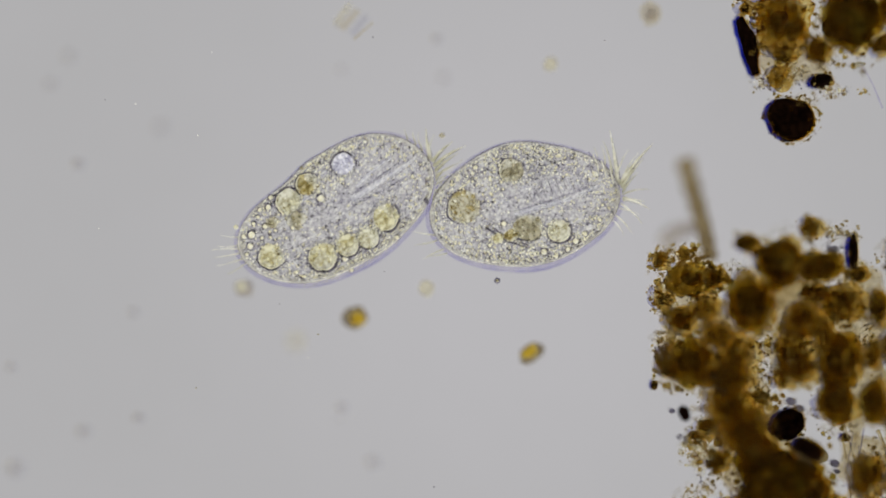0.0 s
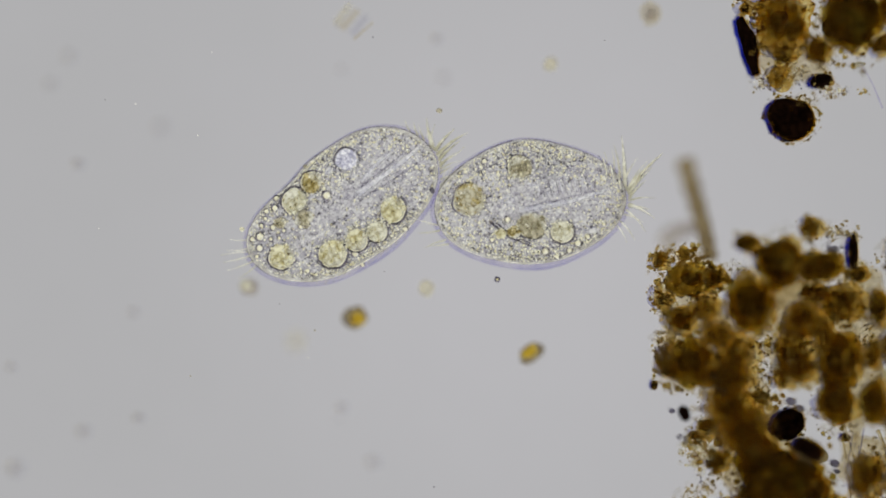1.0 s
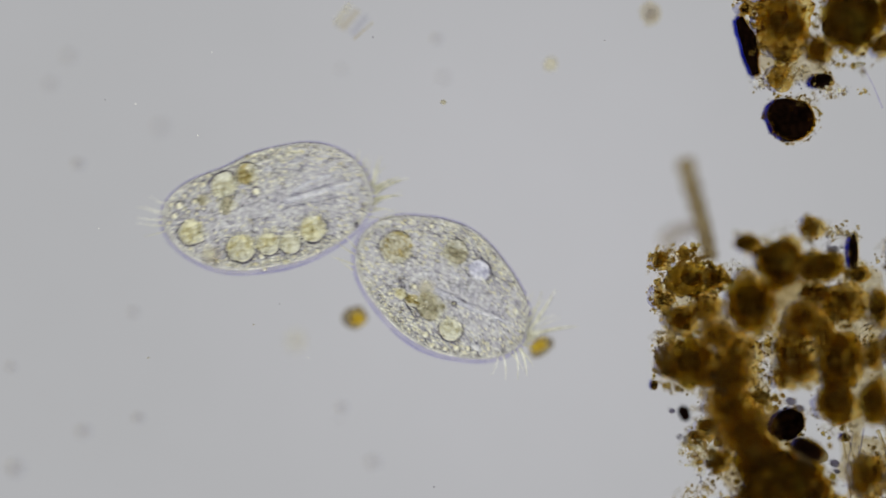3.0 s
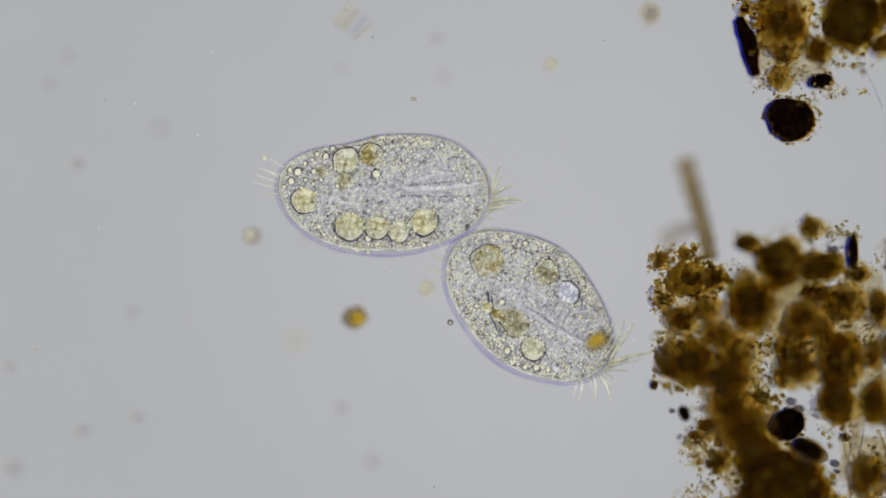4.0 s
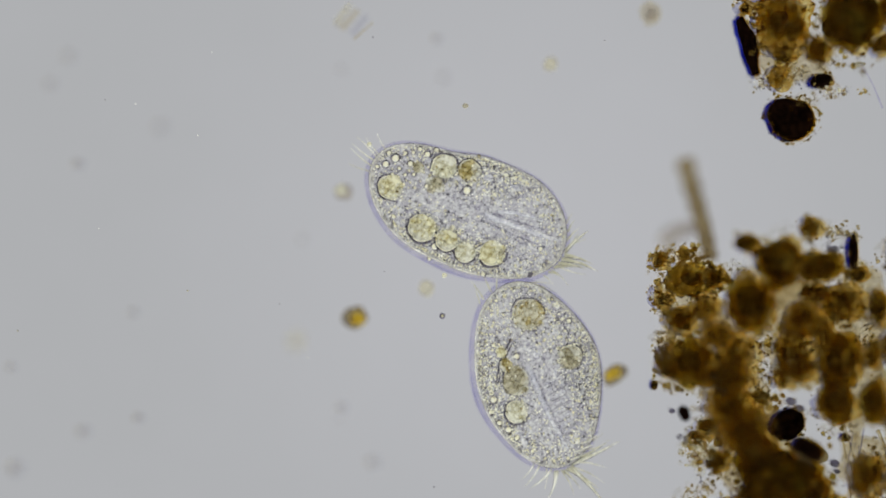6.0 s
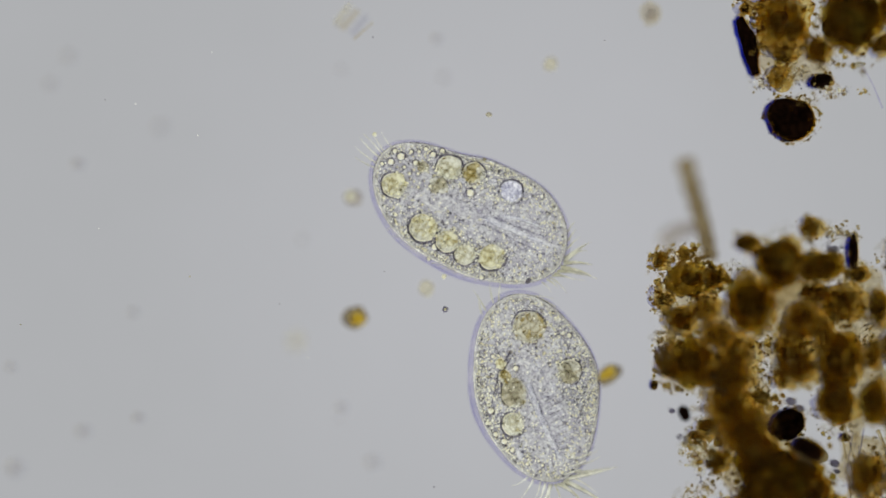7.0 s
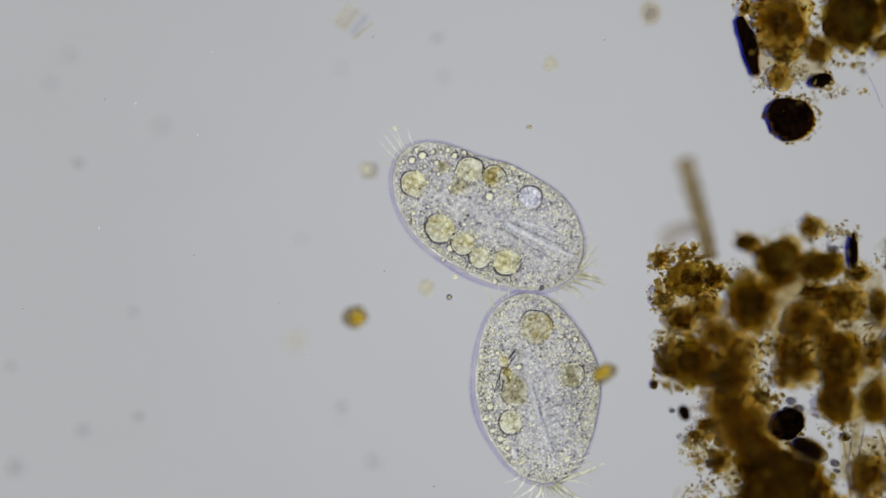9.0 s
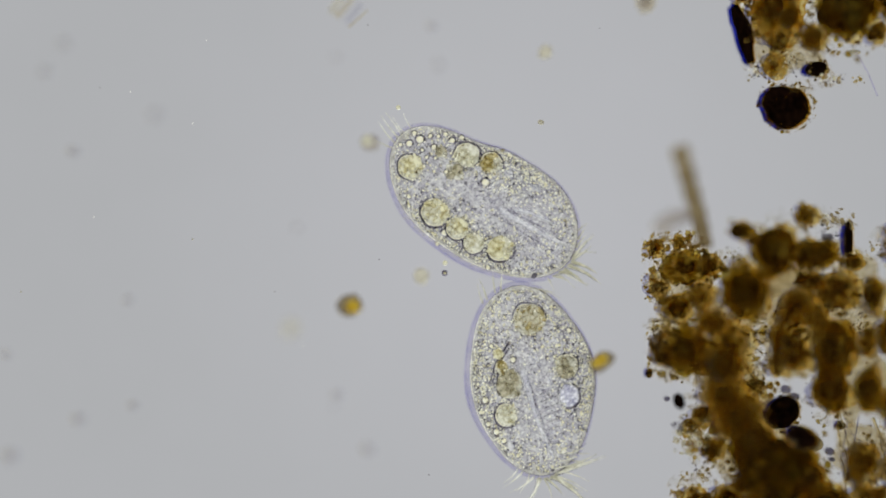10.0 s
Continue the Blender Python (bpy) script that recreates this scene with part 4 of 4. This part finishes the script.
def specks():
    blurred = "faint blurred grey brown speck drifting in water"
    for i, (u, v, r, z) in enumerate(((772, 70, 8, 0.5), (603, 124, 6, 0.6), (785, 138, 8, 0.62), (138, 291, 10, 0.5), (88, 150, 9, 0.62), (122, 100, 9, 0.65),
                                      (285, 226, 10, 0.7), (245, 740, 9, 0.48), (148, 765, 11, 0.55), (28, 830, 14, 0.6), (605, 722, 9, 0.52), (660, 818, 11, 0.58),
                                      (236, 553, 8, 0.52), (20, 650, 8, 0.5), (600, 740, 4, 0.6), (535, 425, 6, 0.6))):
        grain_pair(u + 2, v, r * 1.05, r * 0.95, 0, z, blurred, i, -r * 0.5, r * 0.15, mats=(SLATE, BUFF))
    grain_pair(1151, 24, 19, 22, 0, 0.34, "tan blurred round speck with a darker middle", 31, 1, -2, mats=(BUFF, FAINT))
    speck(974, 114, 13, WISP, 0.36, "pale blurred round speck drifting in water", seed=32)
    speck(525, 604, 14, WISP, 0.7, "faint yellow blurred speck drifting in water", seed=33)
    speck(754, 511, 14, WISP, 0.34, "pale tan blurred round speck drifting in water", seed=34)
    speck(1211, 732, 11, BLACK, 0.31, "small dark blurred speck beside the detritus", ry=15, rough=0.1, seed=36, turn=20)
    grain_pair(628, 562, 22, 20, 20, 0.40, "olive brown blurred speck with a golden heart", 35, 6, -2)
    # the first two stand for dust on the camera's sensor, placed here instead
    for i, (u, v) in enumerate(((680, 481), (1070, 72), (768, 862), (186, 177), (660, 66), (495, 538))):
        speck(u, v, 1.3, DARK, 0.18, "tiny dark sharp speck", seed=40 + i)
    for i, (u, v) in enumerate(((350, 240), (375, 93), (175, 405), (545, 633), (240, 184))):
        speck(u, v, 1.2, PALE, 0.18, "tiny bright sharp speck", seed=50 + i)


detritus()
slime()
strands()
specks()

# gold grain's shadowed side is painted: dark husk left bare beside the heart
drift_gold = grain_pair(940, 625, 23, 16, 35, 0.37, "golden yellow oblong grain pushed along by the ciliate", 61, -3, 2, "gold_grain")
drift_shade = grain_pair(432, 510, 16, 15, 0, 0.36, "tan blurred speck drifting past the ciliate", 62, -5, 3, mats=(FAINT, CLEARFOOD))
drift_dark = speck(782, 240, 6, GREYFOOD, 0.2, "small dark sharp speck drifting in water", ry=5, seed=63)
drift_ring = base("speck", stage(806, 521, 0.21), "small round pale speck with a dark edge", "speck", "specks in the water")
bead_mesh = bmesh.new()
blob(bead_mesh, 0, 0, 0, 0.007, 0.007, 0.005, 2)
part("bead", bead_mesh, FOOD, drift_ring)
rim_mesh = bmesh.new()
ring(rim_mesh, 0, 0, 0, 0.0095, 0.0095, 0.0042, 20, 6, 0.05, 3)
part("rim", rim_mesh, WALL, drift_ring, "dark edge")
drift_bead = speck(692, 452, 5, CLEARFOOD, 0.18, "small yellowish bead beside the ciliate", seed=65)
drift_pale = speck(634, 261, 4, CLEARFOOD, 0.18, "small pale bead trailing the ciliate", seed=66)
drift_fleck = speck(563, 592, 1.7, GREYFOOD, 0.18, "tiny dark fleck drifting in water", seed=67)
drift_mote = speck(345, 685, 1.7, GREYFOOD, 0.18, "tiny dark mote drifting in water", seed=68)


# ---- what moves ----
def motions():
    def swim(thing, rows, z=SWIM):
        walk(thing, [(t, pose(*stage(u, v, z), 0, 0, a)) for t, u, v, a in rows])

    def drift(thing, rows, z):
        walk(thing, [(t, pose(*stage(u, v, z))) for t, u, v in rows])

    swim(west, [(0.0, 594.4, 369.8, 21.9), (0.2, 603, 361, 25), (0.4, 611, 356.5, 27), (0.5, 614.6, 354.9, 27.3), (0.7, 612, 359.5, 27), (1.0, 605.9, 362.7, 26.0),
                (1.2, 603, 361, 25.8), (1.4, 590, 364, 25.4), (1.5, 585.4, 363.9, 25.3), (1.7, 604, 359, 25.5), (2.0, 621.3, 345.4, 26.4), (2.2, 611, 353, 28.5),
                (2.3, 507.0, 387.8, 20.5), (2.4, 553.0, 363.5, 21.4), (2.5, 592.2, 342.8, 20.9), (2.6, 520, 353, 17.5), (2.7, 429.2, 370.4, 13.9),
                (3.8, 679.2, 336.5, -7.3), (4.0, 680.1, 336.6, -7.1), (4.1, 679, 336, -7), (4.2, 605.4, 321.4, -5.1), (4.3, 594.6, 316.2, -6.3), (4.4, 666.4, 317.5, -13.2),
                (4.5, 708.3, 330.6, -20.7), (5.0, 780.1, 351.3, -25.2), (5.5, 820.3, 364.1, -25.9), (5.7, 826.8, 368.5, -27.7), (6.8, 829.8, 369.6, -32.4),
                (7.0, 832.2, 373.5, -33.4), (7.5, 836.3, 379.3, -35.8), (8.0, 860.3, 402.0, -35.3), (8.5, 863.3, 396.4, -37.5), (9.0, 863.7, 380.4, -37.1),
                (9.5, 861.1, 375.3, -37.8), (10.0, 864.6, 376.0, -39.1)])
    swim(east, [(0.0, 930.5, 363.7, 7.2), (0.2, 932, 357, 5), (0.4, 946, 352, 1), (0.5, 947.3, 351.2, 0.3), (0.7, 943, 356, 1.2), (1.0, 940.3, 360.0, 2.2),
                (1.2, 942, 357, 2), (1.4, 924, 365, 2.2), (1.5, 920.5, 367.6, 2.2), (1.7, 942, 359, 1.5), (2.0, 949.9, 347.0, 0.5), (2.2, 938, 346, -1.2),
                (2.3, 840.4, 407.9, -4.8), (2.4, 877.9, 393.2, -6.3), (2.5, 910.5, 398.8, -12.0), (2.6, 838, 428, -17), (2.7, 754.8, 461.1, -23.6),
                (3.8, 935.5, 541.1, -42.6), (4.0, 938.6, 542.4, -41.4), (4.1, 938, 542, -41.6), (4.2, 874.9, 507.1, -44.1), (4.3, 842, 527, -54), (4.4, 881.0, 565.7, -59),
                (4.5, 899.8, 598.1, -59.8), (5.0, 942.6, 632.1, -63.3), (5.5, 951.9, 649.9, -72.4), (5.7, 952, 656, -74), (7.0, 948.2, 688.2, -78.1),
                (7.5, 953.7, 694.8, -75.2), (8.0, 968.4, 713.2, -77.4), (8.5, 963.2, 705.1, -77.6), (9.0, 950.1, 689.8, -83.7), (9.5, 952.5, 690.2, -82.5),
                (10.0, 949.8, 696.5, -82.1)])
    drift(drift_gold, [(0.0, 940, 625), (2.5, 940, 625), (2.7, 938, 621), (3.8, 1055, 605), (4.0, 1058, 604), (4.2, 1024, 598), (4.5, 1045, 640), (5.0, 1086, 657),
                       (5.5, 1091, 663), (7.0, 1078, 663), (7.5, 1080, 662), (8.0, 1086, 665), (8.5, 1086, 665), (9.0, 1069, 662), (9.5, 1075, 661), (10.0, 1074, 662)], 0.37)
    drift(drift_shade, [(0.0, 432, 510), (0.5, 438, 513), (1.0, 441, 508), (1.5, 441, 511), (2.0, 439, 502), (2.2, 436, 504), (2.3, 376, 536), (2.4, 380, 522), (2.5, 403, 506), (2.7, 360, 480),
                        (3.8, 446, 420), (4.0, 446, 418), (4.2, 455, 425), (4.4, 490, 388), (4.5, 504, 368), (5.0, 556, 338), (5.5, 588, 336), (7.0, 625, 350),
                        (7.5, 628, 337), (8.0, 646, 315), (8.5, 656, 311), (9.0, 653, 302), (9.5, 647, 297), (10.0, 664, 274)], 0.38)
    drift(drift_dark, [(0.0, 782, 240), (0.5, 789, 188), (1.0, 777, 196), (1.5, 781, 185), (2.0, 784, 152), (2.5, 814, 181), (3.8, 724, 181), (4.0, 732, 176),
                       (4.5, 766, 167), (5.0, 780, 175), (5.5, 800, 181), (7.0, 865, 203), (7.5, 881, 210), (8.0, 898, 221), (8.5, 917, 229), (9.0, 936, 226),
                       (9.5, 949, 230), (10.0, 966, 238)], 0.2)
    drift(drift_ring, [(0.0, 880, 497), (1.0, 880, 495), (1.6, 844, 511), (2.1, 838, 495), (2.3, 800, 533), (2.5, 806, 521), (3.8, 798, 571), (4.0, 797, 571), (4.5, 756, 569), (5.0, 773, 570), (5.5, 780, 567),
                       (7.0, 788, 548), (7.5, 789, 549), (8.0, 792, 562), (8.5, 792, 550), (9.0, 795, 527), (9.5, 791, 511), (10.0, 796, 505)], 0.21)
    drift(drift_bead, [(0.0, 560, 470), (2.7, 470, 470), (3.8, 670, 440), (4.2, 597, 444), (4.5, 691, 453), (5.0, 750, 470), (5.5, 787, 483), (7.0, 786, 490), (7.5, 787, 493),
                       (8.0, 810, 513), (8.5, 812, 510), (9.0, 806, 491), (9.5, 800, 490), (10.0, 797, 487)], 0.18)
    drift(drift_pale, [(0.0, 418, 402), (0.5, 437, 397), (1.0, 428, 406), (1.5, 408, 410), (2.0, 446, 391), (2.7, 290, 385), (3.8, 497, 295), (4.2, 440, 262), (4.5, 538, 240), (5.0, 602, 254), (5.5, 634, 261), (7.0, 663, 238), (7.5, 671, 237), (8.0, 691, 251), (8.5, 696, 245),
                       (9.0, 699, 228), (9.5, 704, 220), (10.0, 714, 212)], 0.18)
    drift(drift_fleck, [(0.0, 563, 592), (1.0, 557, 585), (2.5, 503, 577), (4.5, 316, 558), (5.5, 327, 529), (7.5, 337, 479), (9.0, 343, 453), (10.0, 350, 445)], 0.18)
    drift(drift_mote, [(0.0, 347, 687), (1.0, 337, 666), (2.5, 319, 640), (4.5, 22, 612), (5.5, 28, 593), (7.5, 38, 569), (9.0, 41, 548), (10.0, 46, 538)], 0.18)

    # the white vacuoles are lowered in the cell so they fade from the camera's view, then raised again
    def pulse(thing, rows):
        x, y, z = thing.location
        walk(thing, [(t, pose(x, y, z - deep)) for t, deep in rows])

    pulse(west_pulse, [(0.0, 0), (1.9, 0), (2.3, 0.085), (6.0, 0.085), (6.6, 0), (9.7, 0), (10.0, 0.085)])
    pulse(east_pulse, [(0.0, 0.085), (1.8, 0.085), (2.3, 0), (5.6, 0), (6.0, 0.085), (8.9, 0.085), (9.5, 0), (10.0, 0)])

    # the hairs beat about their roots
    rnd = random.Random(9)
    for k, hair in enumerate(west_hairs + east_hairs + west_tails + east_tails):
        x, y, z = hair.location
        big = 16 if k < len(west_hairs) + len(east_hairs) else 7
        rows, t = [(0.0, pose(x, y, z)), (1.0, pose(x, y, z))], 1.0
        while t < 9.7:
            t += rnd.choice((0.3, 0.4, 0.5))
            rows.append((round(t, 2), pose(x, y, z, 0, 0, rnd.uniform(-big, big))))
        rows = [r for r in rows if r[0] < 9.9] + [(10.0, pose(x, y, z, 0, 0, rnd.uniform(-big, big)))]
        walk(hair, rows)


motions()
